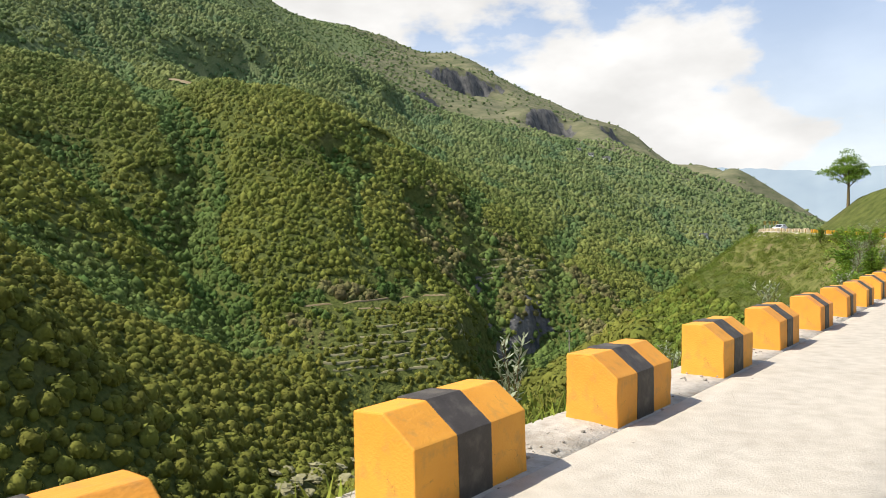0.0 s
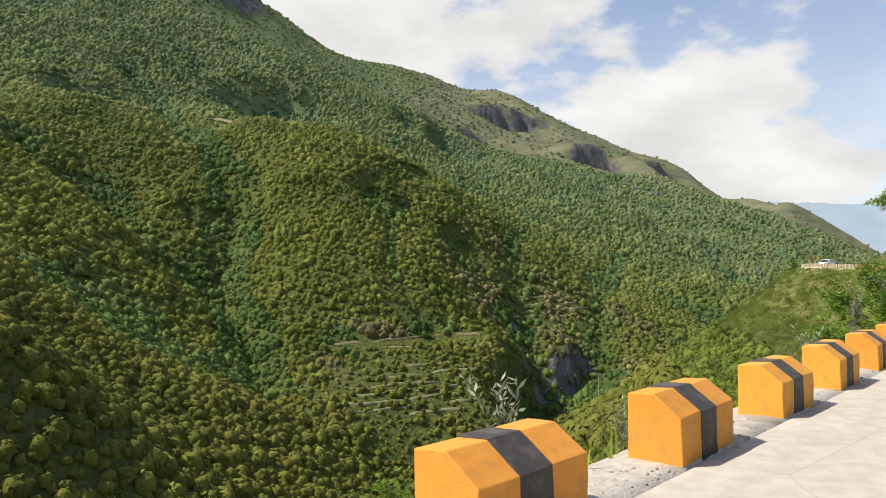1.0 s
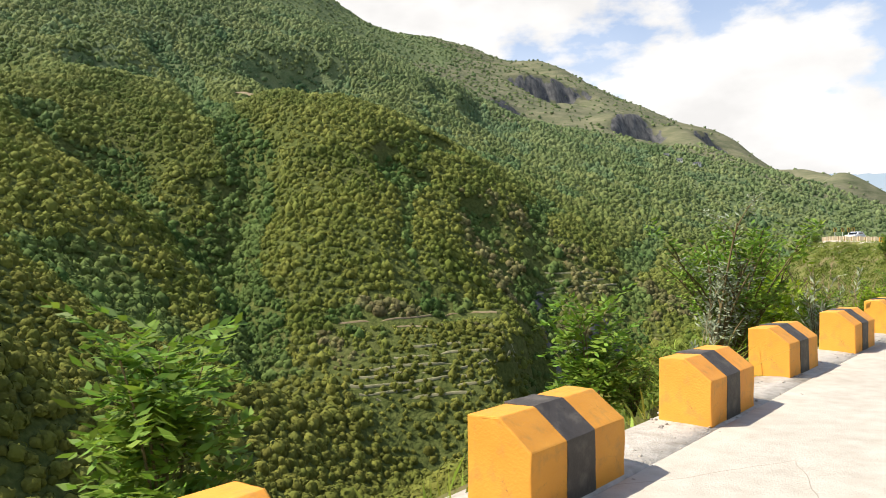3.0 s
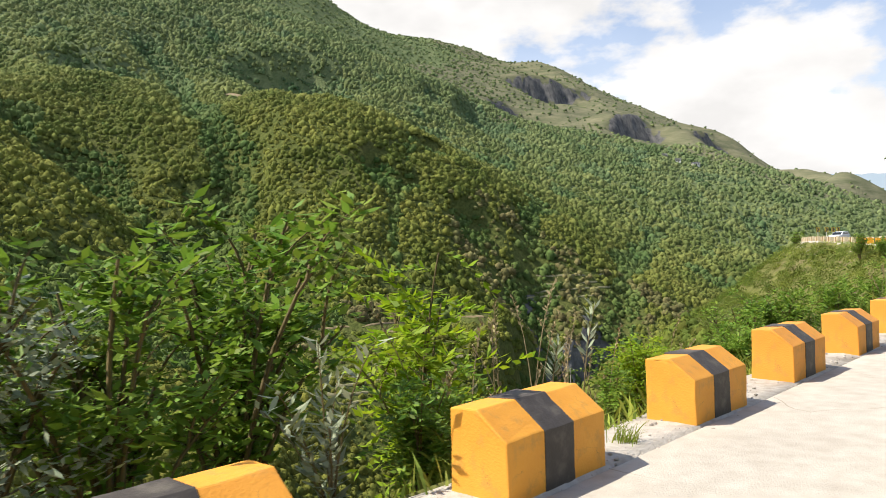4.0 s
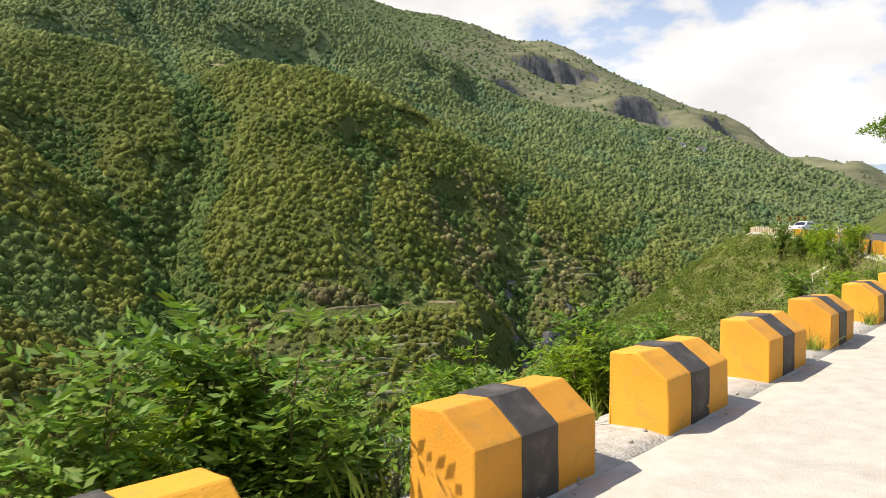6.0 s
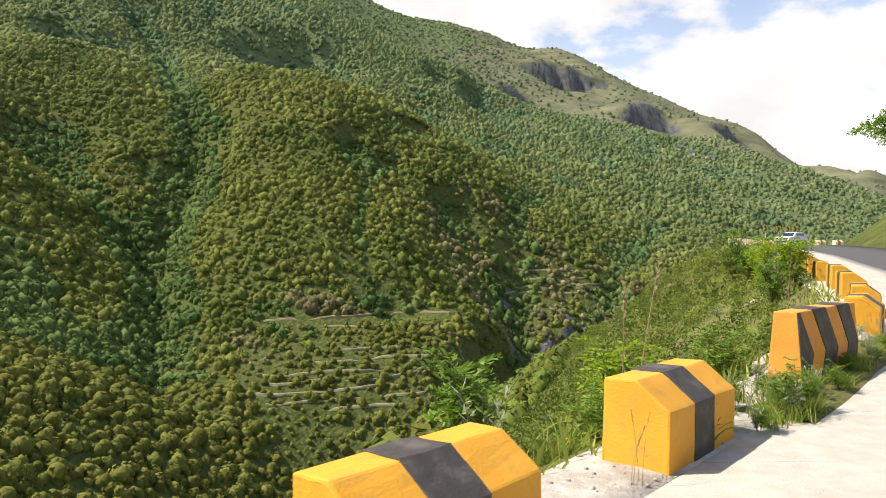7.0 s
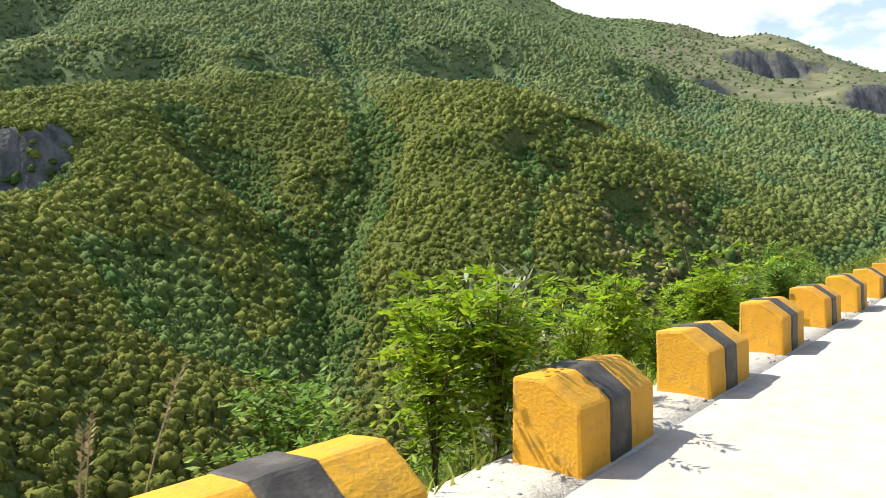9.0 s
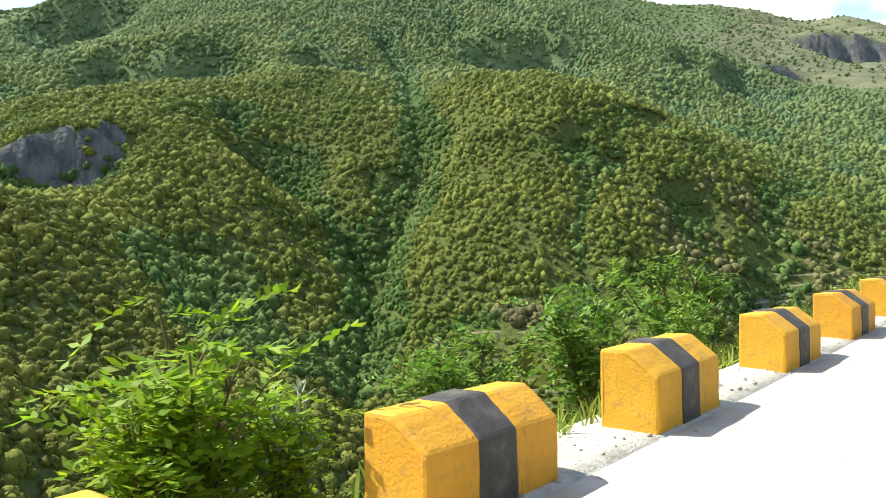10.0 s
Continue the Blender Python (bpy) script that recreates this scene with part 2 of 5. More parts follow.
# the second pair is paled and blued, distance haze painted into the leaves
LOW_GREEN, HAZED_GREEN = ((0.098, 0.128, 0.023), (0.212, 0.222, 0.047)), ((0.098, 0.150, 0.062), (0.210, 0.252, 0.108))
M_WOOD_FAR = foliage_with_haze("hillside_foliage", LOW_GREEN, HAZED_GREEN, tone=0.20, translucent=0.15)
M_WOOD_HIGH = foliage_with_haze("upper_foliage", LOW_GREEN, HAZED_GREEN, tone=0.18, translucent=0.15)
M_DRYSCRUB = material("dry_scrub", ((0.120, 0.122, 0.045), (0.230, 0.212, 0.090)), 0.05, rough=0.95, bump=0.6, bump_scale=2.2, tone=0.4, spec=0.1, translucent=0.12)
M_SCRUB = material("valley_scrub", ((0.088, 0.103, 0.019), (0.192, 0.196, 0.040)), 0.03, rough=0.9, bump=0.7, bump_scale=1.6, tone=0.24, spec=0.12, translucent=0.12)
# lush gully trees, the hollows' shade painted in as darker green; second pair hazed
M_GULLY_SHADED = foliage_with_haze("shaded_gully_foliage", ((0.060, 0.112, 0.026), (0.130, 0.176, 0.048)), ((0.075, 0.132, 0.062), (0.150, 0.205, 0.098)), tone=0.20, translucent=0.12)
M_BUSH = material("slope_foliage", ((0.080, 0.125, 0.018), (0.180, 0.215, 0.040)), 0.12, rough=0.8, bump=0.3, bump_scale=3, tone=0.42, spec=0.15, translucent=0.25)
M_LEAF = material("green_leaves", ((0.103, 0.197, 0.019), (0.224, 0.337, 0.042)), 1.5, rough=0.6, bump=0, island=0.35, spec=0.3, translucent=0.4)
M_BRIGHT = material("bright_leaves", ((0.172, 0.296, 0.011), (0.328, 0.413, 0.022)), 1.5, rough=0.6, bump=0, island=0.3, spec=0.3, translucent=0.5)
M_SILVER = material("silvery_leaves", ((0.222, 0.266, 0.163), (0.385, 0.422, 0.296)), 2, rough=0.7, bump=0, island=0.3, spec=0.3, translucent=0.25)
M_GRASS = material("grass_blades", ((0.163, 0.244, 0.029), (0.342, 0.383, 0.074)), 0.7, rough=0.7, bump=0, island=0.4, spec=0.2, translucent=0.35)
M_STRAW = material("dry_stalks", ((0.237, 0.185, 0.089), (0.370, 0.311, 0.178)), 1.5, rough=0.8, bump=0, island=0.3, spec=0.2, translucent=0.2)
M_STEM = material("stems", ((0.09, 0.07, 0.03), (0.17, 0.13, 0.06)), 6, rough=0.9, bump=0.3, bump_scale=40)
M_ROCK = material("crag_rock", ((0.050, 0.054, 0.060), (0.150, 0.148, 0.145)), 0.09, detail=9, rough=0.95, bump=1.0, bump_scale=0.30, spec=0.1,
                  stain=(0.075, 0.095, 0.040), stain_scale=0.12, stain_amount=0.85)
M_SOIL = material("bare_soil", ((0.20, 0.150, 0.080), (0.34, 0.270, 0.160)), 0.2, rough=1.0, bump=0.5, bump_scale=2)
M_WALLSTONE = material("terrace_stone", ((0.17, 0.165, 0.085), (0.31, 0.285, 0.165)), 0.3, rough=1.0, bump=0.5, bump_scale=2)
M_WHITE = material("white_paint", ((0.648, 0.630, 0.594), (0.738, 0.720, 0.693)), 3, rough=0.5, bump=0.1, bump_scale=40, stain=(0.405, 0.360, 0.297), stain_scale=1.5, stain_amount=0.4)

# ---------------------------------------------------------------- helpers for building


def part(name, bm, mat, parent=None, label="", smooth=False):
    """Links a bmesh as one mesh object."""
    me = bpy.data.meshes.new(name)
    bm.to_mesh(me)
    bm.free()
    return from_mesh(name, me, mat, parent, label, smooth)


def from_mesh(name, me, mat, parent=None, label="", smooth=False):
    me.materials.append(mat)
    if smooth:
        me.polygons.foreach_set("use_smooth", [True] * len(me.polygons))
    ob = new(name, me)
    ob.parent = parent
    if label:
        tagged(ob, label)
    return ob


def soup(name, verts, faces, mat, parent=None, label="", smooth=False):
    """A mesh out of arrays of vertices and of faces that all have the same number of corners."""
    verts, faces = np.asarray(verts, np.float32), np.asarray(faces, np.int32)
    me = bpy.data.meshes.new(name)
    k = faces.shape[1]
    me.vertices.add(len(verts))
    me.vertices.foreach_set("co", verts.ravel())
    me.loops.add(faces.size)
    me.loops.foreach_set("vertex_index", faces.ravel())
    me.polygons.add(len(faces))
    me.polygons.foreach_set("loop_start", np.arange(0, faces.size, k, dtype=np.int32))
    me.update(calc_edges=True)
    return from_mesh(name, me, mat, parent, label, smooth)


def empty(name, m=None):
    ob = new(name)
    ob.empty_display_size = 0.2
    if m is not None:
        ob.matrix_basis = m
    return ob


def value_noise(x, y, seed=0):
    """Smooth lattice noise from 0 to 1."""
    xi, yi = np.floor(x).astype(np.int64), np.floor(y).astype(np.int64)
    u, v = x - xi, y - yi
    u, v = u * u * (3 - 2 * u), v * v * (3 - 2 * v)

    def lattice(a, b):
        h = (a * 374761393 + b * 668265263 + seed * 974634777) & 0xFFFFFFFF
        h = ((h ^ (h >> 13)) * 1274126177) & 0xFFFFFFFF
        return ((h ^ (h >> 16)) & 0xFFFF) / 65535.0

    top = lattice(xi, yi) * (1 - u) + lattice(xi + 1, yi) * u
    low = lattice(xi, yi + 1) * (1 - u) + lattice(xi + 1, yi + 1) * u
    return top * (1 - v) + low * v


def fbm(x, y, size, octaves=4, seed=0):
    """Fractal noise about 0, within -1 to 1; size: metres of the largest swell."""
    total, amp, norm = 0, 1.0, 0
    for k in range(octaves):
        total = total + amp * (value_noise(x / size + 13.7 * k, y / size - 7.1 * k, seed + k) * 2 - 1)
        norm, amp, size = norm + amp, amp * 0.5, size / 2
    return total / norm


def ellipse(x, y, cx, cy, rx, ry):
    return ((x - cx) / rx) ** 2 + ((y - cy) / ry) ** 2 < 1


def smoothstep(a, b, v):
    w = np.clip((v - a) / (b - a), 0, 1)
    return w * w * (3 - 2 * w)


# ---------------------------------------------------------------- the road's valley edge
# x, y, z along the line of the guard blocks' road faces
EDGE = [(-60, -66, 0.4), (-30, -31, 0.1), (-9.6, -6.6, 0.0), (-0.2, 4.5, 0.0), (9.05, 16.1, -0.14), (17.9, 27.85, -0.24), (26.55, 40.75, -0.25), (35.3, 52.9, -0.20),
        (42.4, 62.7, 0.07), (47.95, 71.05, 0.32), (51.3, 76.4, 0.44), (53.97, 81.2, 0.53), (55.05, 83.85, 0.59), (55.9, 86.75, 0.74), (57.7, 95.0, 0.97), (60.1, 105.7, 1.22),
        (62.0, 115, 1.5), (63.6, 128, 1.85), (65.0, 141, 2.10), (67.5, 152, 2.05), (73, 162, 2.05), (82, 169, 2.10), (96, 174, 2.25), (125, 178, 2.7), (200, 176, 4)]


def glide(points, step):
    """Catmull-Rom through the points, resampled at even steps."""
    p = np.array(points, float)
    p = np.vstack([2 * p[0] - p[1], p, 2 * p[-1] - p[-2]])
    fine = []
    for a, b, c, d in zip(p, p[1:], p[2:], p[3:]):
        for u in np.linspace(0, 1, 40, endpoint=False):
            fine.append(0.5 * (2 * b + (c - a) * u + (2 * a - 5 * b + 4 * c - d) * u * u + (3 * b - a - 3 * c + d) * u ** 3))
    fine = np.array(fine + [p[-2]])
    s = np.r_[0, np.cumsum(np.linalg.norm(np.diff(fine[:, :2], axis=0), axis=1))]
    even = np.arange(0, s[-1], step)
    return np.stack([np.interp(even, s, fine[:, k]) for k in range(3)], 1)


LINE = glide(EDGE, 0.5)
S0 = int(np.argmin(np.hypot(LINE[:, 0] + 0.2, LINE[:, 1] - 4.5))) * 0.5  # arc length at the first block


def along(s, d=0.0):
    """Place at arc length s (0 at the first block), d metres out on the valley side, and the heading there."""
    k = np.clip((s + S0) / 0.5, 0, len(LINE) - 1.001)
    i = np.floor(k).astype(int) if isinstance(k, np.ndarray) else int(k)
    u = k - i
    a, b = LINE[i], LINE[i + 1]
    w = u[:, None] if isinstance(k, np.ndarray) else u
    p = a + (b - a) * w
    h = np.arctan2((b - a)[..., 1], (b - a)[..., 0])
    return p[..., 0] - d * np.sin(h), p[..., 1] + d * np.cos(h), p[..., 2], h


COARSE = LINE[::6]


def edge_distance(x, y):
    """Signed distance from the road's valley edge (positive on the valley side), and the edge's height there."""
    best, sign, height = np.full(x.shape, 1e9), np.ones(x.shape), np.zeros(x.shape)
    for a, b in zip(COARSE, COARSE[1:]):
        dx, dy = b[0] - a[0], b[1] - a[1]
        u = np.clip(((x - a[0]) * dx + (y - a[1]) * dy) / (dx * dx + dy * dy), 0, 1)
        px, py = x - a[0] - u * dx, y - a[1] - u * dy
        d = np.hypot(px, py)
        near = d < best
        best = np.where(near, d, best)
        sign = np.where(near, np.where(dx * py - dy * px >= 0, 1.0, -1.0), sign)
        height = np.where(near, a[2] + u * (b[2] - a[2]), height)
    return best * sign, height


# ---------------------------------------------------------------- the lie of the land
# swells and hollows of the far slope: x, y, height; each as wide as its distance from the road asks
KNOLLS = [(-77, 365, -2), (-351, 1505, 118), (-38, 272, -26), (76, 1560, 214), (531, 773, 39), (-147, 325, -16), (242, 670, -31), (-530, 330, -23), (83, 388, 8), (-206, 268, 0), (-127, 485, 42), (235, 334, 44), (-249, 199, 20), (363, 1985, 150), (693, 1013, -13), (-406, 789, 67), (-471, 1939, 177), (307, 441, 22), (309, 880, 99), (-559, 1035, 124), (70, 1210, -103), (396, 1157, 56), (-289, 603, -4), (128, 276, -11), (-307, 350, 9), (-17, 515, 13), (-367, 254, 3), (-257, 1168, -45), (162, 370, -36), (-811, 822, 71)]
SPURS = [(18, 409, -20), (-127, 362, -33), (-195, 388, -22), (-149, 285, -3), (-81, 169, 12), (-100, 140, 30), (-76, 450, 4), (-83, 272, 0), (-95, 212, 5), (-154, 813, 23), (6, 224, -3), (13, 468, 7), (-261, 327, 12), (276, 680, -21), (-34, 715, -17), (-235, 655, -19), (-121, 307, 4), (-309, 379, 14), (-189, 316, 20), (-93, 379, 26), (-122, 508, 19), (242, 586, 15), (-154, 205, 23), (-9, 261, -20), (-24, 299, 18), (-69, 233, 10), (-184, 569, -10), (-406, 385, -13), (-302, 756, 14), (57, 410, -12), (159, 527, -13), (-239, 257, -10)]
# lesser swells between them, each a tenth of its distance wide
SWELLS = [(-275, 700, -13), (-62, 380, -3), (-44, 368, 10), (-44, 483, 8), (-230, 388, -9), (-42, 328, -11), (-96, 444, -3), (-22, 475, -3), (-139, 278, -11), (-187, 434, 4), (-47, 781, 6), (-159, 378, 7), (-87, 183, -6), (-89, 468, 6), (-180, 520, -11), (-196, 563, 5), (-253, 373, 2), (-109, 300, 3), (53, 734, 2), (-97, 406, -11), (-145, 433, -5), (-131, 409, 2)]
# humps and saddles of the skyline: x, y, height, width
CREST = [(-297, 1463, -25, 67), (-266, 1512, -35, 69), (-216, 1534, -2, 69), (-155, 1532, 3, 69), (-100, 1609, -8, 72), (-47, 1531, -85, 68), (5, 1549, -15, 69), (31, 1562, 0, 70), (75, 1592, 8, 71), (107, 1523, 28, 68), (145, 1538, -43, 69), (205, 1540, 13, 69), (253, 1467, -2, 66), (262, 1238, -6, 56), (295, 1212, -10, 56), (273, 1040, 77, 48), (281, 1038, -27, 48), (309, 1036, -62, 48), (330, 1053, -95, 49), (383, 1062, 15, 50), (398, 995, 34, 48), (421, 959, -29, 47), (476, 978, 4, 48), (-456, 1021, 96, 50), (-430, 1060, 6, 51), (-423, 1157, 50, 55), (-369, 1111, 30, 52), (-401, 1297, 55, 60), (-377, 1324, -7, 61), (-369, 1414, -7, 65), (-336, 1419, 25, 65)]


NOTCHES = [(357, 1393, 20, 45), (417, 1133, 14, 45), (27, 1672, 11, 40), (410, 1018, 12, 40), (-51, 1713, -14, 40), (372, 1188, -10, 35)]
# rock faces and shaded flanks: x, y, facing (degrees from north), length, drop, back slope, run of the face
CLIFFS = [(-226, 734, 140, 105, 34, 60, 26), (142, 1050, 130, 100, 55, 60, 26), (290, 1236, 115, 120, 72, 60, 26), (30, 1290, 145, 125, 50, 55, 24), (99, 1351, 150, 28, 20, 30, 12),
          (-243, 287, 130, 46, 24, 32, 9), (-158, 408, 140, 22, 9, 14, 4), (-72, 446, 140, 20, 11, 16, 4), (-16, 452, 140, 26, 11, 16, 4), (-50, 451, 140, 14, 8, 12, 3.5), (-46, 505, 140, 24, 10, 16, 4),
          (12, 360, 105, 80, 32, 36, 13), (46, 418, 115, 38, 20, 24, 8), (-88, 850, 105, 110, 26, 60, 40), (-235, 384, 100, 56, 15, 34, 19), (-450, 485, 118, 115, 46, 70, 46),
          (-666, 562, 120, 100, 46, 80, 45), (-35, 1000, 110, 90, 24, 50, 36), (-330, 560, 115, 80, 16, 40, 26)]
# ravines and ribs down the slope: height, width, then their course
FOLDS = [(-13, 13, (-262, 400), (-218, 372), (-186, 375), (-152, 367), (-122, 348), (-100, 313), (-75, 270)), (-15, 14, (-324, 646), (-272, 604), (-168, 456), (-143, 425), (-138, 404), (-133, 378), (-122, 348)),
         (-6, 12, (-57, 508), (-48, 443), (-50, 407), (-44, 382), (-20, 350)), (6, 20, (-270, 370), (-246, 351), (-201, 336), (-165, 318), (-140, 305)),
         (6, 18, (-150, 500), (-115, 432), (-104, 392), (-99, 362)), (5, 16, (-206, 451), (-183, 408), (-170, 392)), (-7, 14, (30, 560), (20, 480), (28, 420), (26, 370)), (-8, 18, (120, 640), (95, 560), (80, 500), (70, 440))]


def cliffs(x, y):
    """Ledges that rise slowly and break off in a face, ravines and ribs."""
    x, y = np.asarray(x, float), np.asarray(y, float)
    h = np.zeros(x.shape)
    for cx, cy, facing, length, drop, back, run in CLIFFS:
        close = np.hypot(x - cx, y - cy) < length + 1.7 * back + run
        if not close.any():
            continue
        px, py = x[close], y[close]
        nx, ny = math.sin(math.radians(facing)), math.cos(math.radians(facing))
        u = (px - cx) * nx + (py - cy) * ny + 0.24 * length * fbm(px + cx, py, 0.42 * length, 5, 300)
        v = (px - cx) * ny - (py - cy) * nx
        ends = np.exp(-(np.abs(v) / (0.5 * length)) ** 4)
        face = smoothstep(0, run, u)
        h[close] += drop * ends * (0.30 * smoothstep(-back, 0, u) - face + 0.70 * smoothstep(run, run + 1.7 * back, u) + 0.8 * face * (1 - face) * fbm(px, py, 12, 3, 305))
    for rise, width, *course in FOLDS:
        d2 = np.full(x.shape, 1e12)
        for (ax, ay), (bx, by) in zip(course, course[1:]):
            k = np.clip(((x - ax) * (bx - ax) + (y - ay) * (by - ay)) / ((bx - ax) ** 2 + (by - ay) ** 2), 0, 1)
            d2 = np.minimum(d2, (x - ax - k * (bx - ax)) ** 2 + (y - ay - k * (by - ay)) ** 2)
        h = h + rise * np.exp(-np.sqrt(d2) / width)
    return h


def far_slope(x, y):
    h = -84.2 + -0.27773 * x + 0.02192 * y
    for cx, cy, a in KNOLLS:
        w = 0.32 * math.hypot(cx - 50, cy - 60)
        h = h + a * np.exp(-((x - cx) ** 2 + (y - cy) ** 2) / (2 * w * w))
    r = np.hypot(x - 50, y - 60)
    rough = smoothstep(200, 330, r)
    h = h + rough * (5 * fbm(x, y, 70, 4, 3) + 10 * smoothstep(500, 1100, r) * fbm(x, y, 260, 4, 9))
    for cx, cy, a in SPURS:
        w = 0.13 * math.hypot(cx - 50, cy - 60)
        h = h + a * np.exp(-((x - cx) ** 2 + (y - cy) ** 2) / (2 * w * w))
    for cx, cy, a in SWELLS:
        w = 0.10 * math.hypot(cx - 50, cy - 60)
        h = h + a * np.exp(-((x - cx) ** 2 + (y - cy) ** 2) / (2 * w * w))
    h = h + cliffs(x, y) + rough * 3.0 * fbm(x, 0.4 * y, 34, 3, 23)
    for cx, cy, a, w in CREST + NOTCHES:
        h = h + a * np.exp(-((x - cx) ** 2 + (y - cy) ** 2) / (2 * w * w))
    return h


def ground(x, y, near=True):
    d, ze = edge_distance(x, y)
    out = np.clip(d, 0, None)
    fall = ze - 0.35 - 0.70 * out + 0.0011 * np.clip(out - 30, 0, 220) ** 2 + 1.6 * smoothstep(5, 30, out) * fbm(x, y, 18, 3, 40)
    inward = np.clip(-d - 9.5, 0, None)
    rise = ze - 0.5 + 0.8 * np.clip(inward, 0, 9) + 0.25 * np.clip(inward - 9, 0, 300) + smoothstep(2, 20, inward) * 2.0 * fbm(x, y, 14, 3, 50)
    this_side = np.where(d >= 0, fall, rise)
    other = far_slope(x, y) - 260 * (1 - smoothstep(20, 110, d))
    k = 6.0
    both_sides = np.maximum(this_side, other) + np.log1p(np.exp(-np.abs(this_side - other) / k)) * k * smoothstep(30, 90, d)
    return np.where(d > 15, np.maximum(both_sides, -90 + 3 * fbm(x, y, 30, 3, 60)), both_sides)


def steepness(x, y, step=4.0):
    z = far_slope(x, y)
    return np.hypot(far_slope(x + step, y) - z, far_slope(x, y + step) - z) / step


# ---------------------------------------------------------------- ground sheet
angles = np.radians(np.r_[np.arange(-75, 45, 0.4), np.arange(45, 285, 3.0)])
radii = np.r_[0.01, np.geomspace(2.0, 110, 70), np.geomspace(110, 2100, 280)[1:], np.geomspace(2100, 4600, 12)[1:]]
A, R = np.meshgrid(angles, radii)
GX, GY = 40 + R * np.sin(A), 60 + R * np.cos(A)
GZ = ground(GX, GY)
GZ = np.where(R > 2300, GZ * np.clip(1 - (R - 2300) / 2300, 0, 1) - 150 * smoothstep(2300, 3500, R), GZ)
nr, na = GX.shape
ii, jj = np.meshgrid(np.arange(nr - 1), np.arange(na), indexing="ij")
jn = (jj + 1) % na
quads = np.stack([ii * na + jj, (ii + 1) * na + jj, (ii + 1) * na + jn, ii * na + jn], -1).reshape(-1, 4)
land = soup("ground", np.stack([GX, GY, GZ], -1).reshape(-1, 3), quads, M_GROUND, smooth=True)
steep = steepness(GX, GY)
open_rock = smoothstep(-0.22, 0.22, steep + 0.30 * fbm(GX, GY, 16, 3, 310) - np.where((R > 900) | ellipse(GX, GY, -243, 287, 60, 60) | ellipse(GX, GY, 46, 418, 30, 30), 1.25, 9)) * ((R > 190) & (R < 2000))
dry = smoothstep(-60, 60, R - 840 - 60 * fbm(GX, GY, 90, 3, 320)) * smoothstep(-3, 3, np.degrees(A) + 9 + 5 * fbm(GX, GY, 120, 4, 330)) * (R < 2200)
# where painted haze takes over the ground's colour, by distance
hazed_land = smoothstep(480, 720, R + 70 * fbm(GX, GY, 60, 3, 340))
for zone, amount in (("rock", open_rock), ("dry", dry), ("hazed_land", hazed_land)):
    land.data.attributes.new(zone, "FLOAT", "POINT").data.foreach_set("value", amount.astype(np.float32).ravel())
tagged(land,
       "green and brown mountain valley ground, steep and partly bare", "ground", kind="structure")

# distant range beyond the valley's mouth, its blue haze painted in
az = np.radians(np.linspace(8, 60, 160))
crest = 372 + 60 * fbm(az * 700, az * 0, 40, 5, 5)
far_r = 4300
bx, by = 40 + far_r * np.sin(az), 60 + far_r * np.cos(az)
bx2, by2 = 40 + 3500 * np.sin(az), 60 + 3500 * np.cos(az)
n = len(az)
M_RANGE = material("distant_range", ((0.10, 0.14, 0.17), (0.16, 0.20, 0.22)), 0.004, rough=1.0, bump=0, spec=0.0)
# a faint bluish glow stands in for haze over the range
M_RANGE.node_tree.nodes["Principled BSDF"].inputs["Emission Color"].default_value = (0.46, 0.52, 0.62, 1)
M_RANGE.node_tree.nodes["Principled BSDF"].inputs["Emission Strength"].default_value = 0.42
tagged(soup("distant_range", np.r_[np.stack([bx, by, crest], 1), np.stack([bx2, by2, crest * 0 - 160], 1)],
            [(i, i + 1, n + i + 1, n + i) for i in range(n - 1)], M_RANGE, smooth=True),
       "blue mountain range on the horizon, its haze painted as glow", "mountain", kind="structure")


# ---------------------------------------------------------------- road, shoulder, verge


def strip(name, s_from, s_to, step, profile, mat, label, category, wobble=0.0, seed=1, smooth=True):
    """A ribbon along the edge: profile is a list of (offset to the valley side, height)."""
    s = np.arange(s_from, s_to, step)
    rows = []
    for k, (d, dz) in enumerate(profile):
        x, y, z, h = along(s, np.asarray(d))
        j = wobble * fbm(s * 1.0, s * 0 + 5 * k, 2.2, 3, seed + k)
        rows.append(np.stack([x - j * np.sin(h), y + j * np.cos(h), z + dz + 0.35 * j * (abs(wobble) > 0)], 1))
    m, c = len(profile), len(s)
    v = np.concatenate(rows)
    f = [(k * c + i, k * c + i + 1, (k + 1) * c + i + 1, (k + 1) * c + i) for k in range(m - 1) for i in range(c - 1)]
    made = soup(name, v, f, mat, smooth=smooth)
    return tagged(made, label, category, kind="structure") if label else made


strip("road", -60, 230, 1.0, [(-9.2, -0.45), (-9.2, -0.02), (-6, 0.02), (-2.6, -0.015)], M_ASPHALT, "grey asphalt mountain road surface", "road")
strip("shoulder", -60, 230, 0.25, [(-2.60, -0.3), (-2.60, -0.008), (-1.9, -0.010), (-1.2, -0.012), (-0.6, -0.015), (-0.07, -0.018), (-0.03, -0.04), (-0.02, -0.2)], M_CONCRETE, "pale sunlit concrete road shoulder beside the guard blocks", "road", wobble=0.004)
strip("verge", -60, 230, 0.4, [(-0.10, -0.20), (-0.05, -0.024), (0.25, 0.0), (0.62, -0.01), (0.85, -0.10), (1.2, -0.38), (1.9, -0.85), (3.0, -1.6), (5.0, -3.1), (8.0, -5.9)], M_GRAVEL,
      "gravel verge that breaks off into the valley", "verge", wobble=0.10)
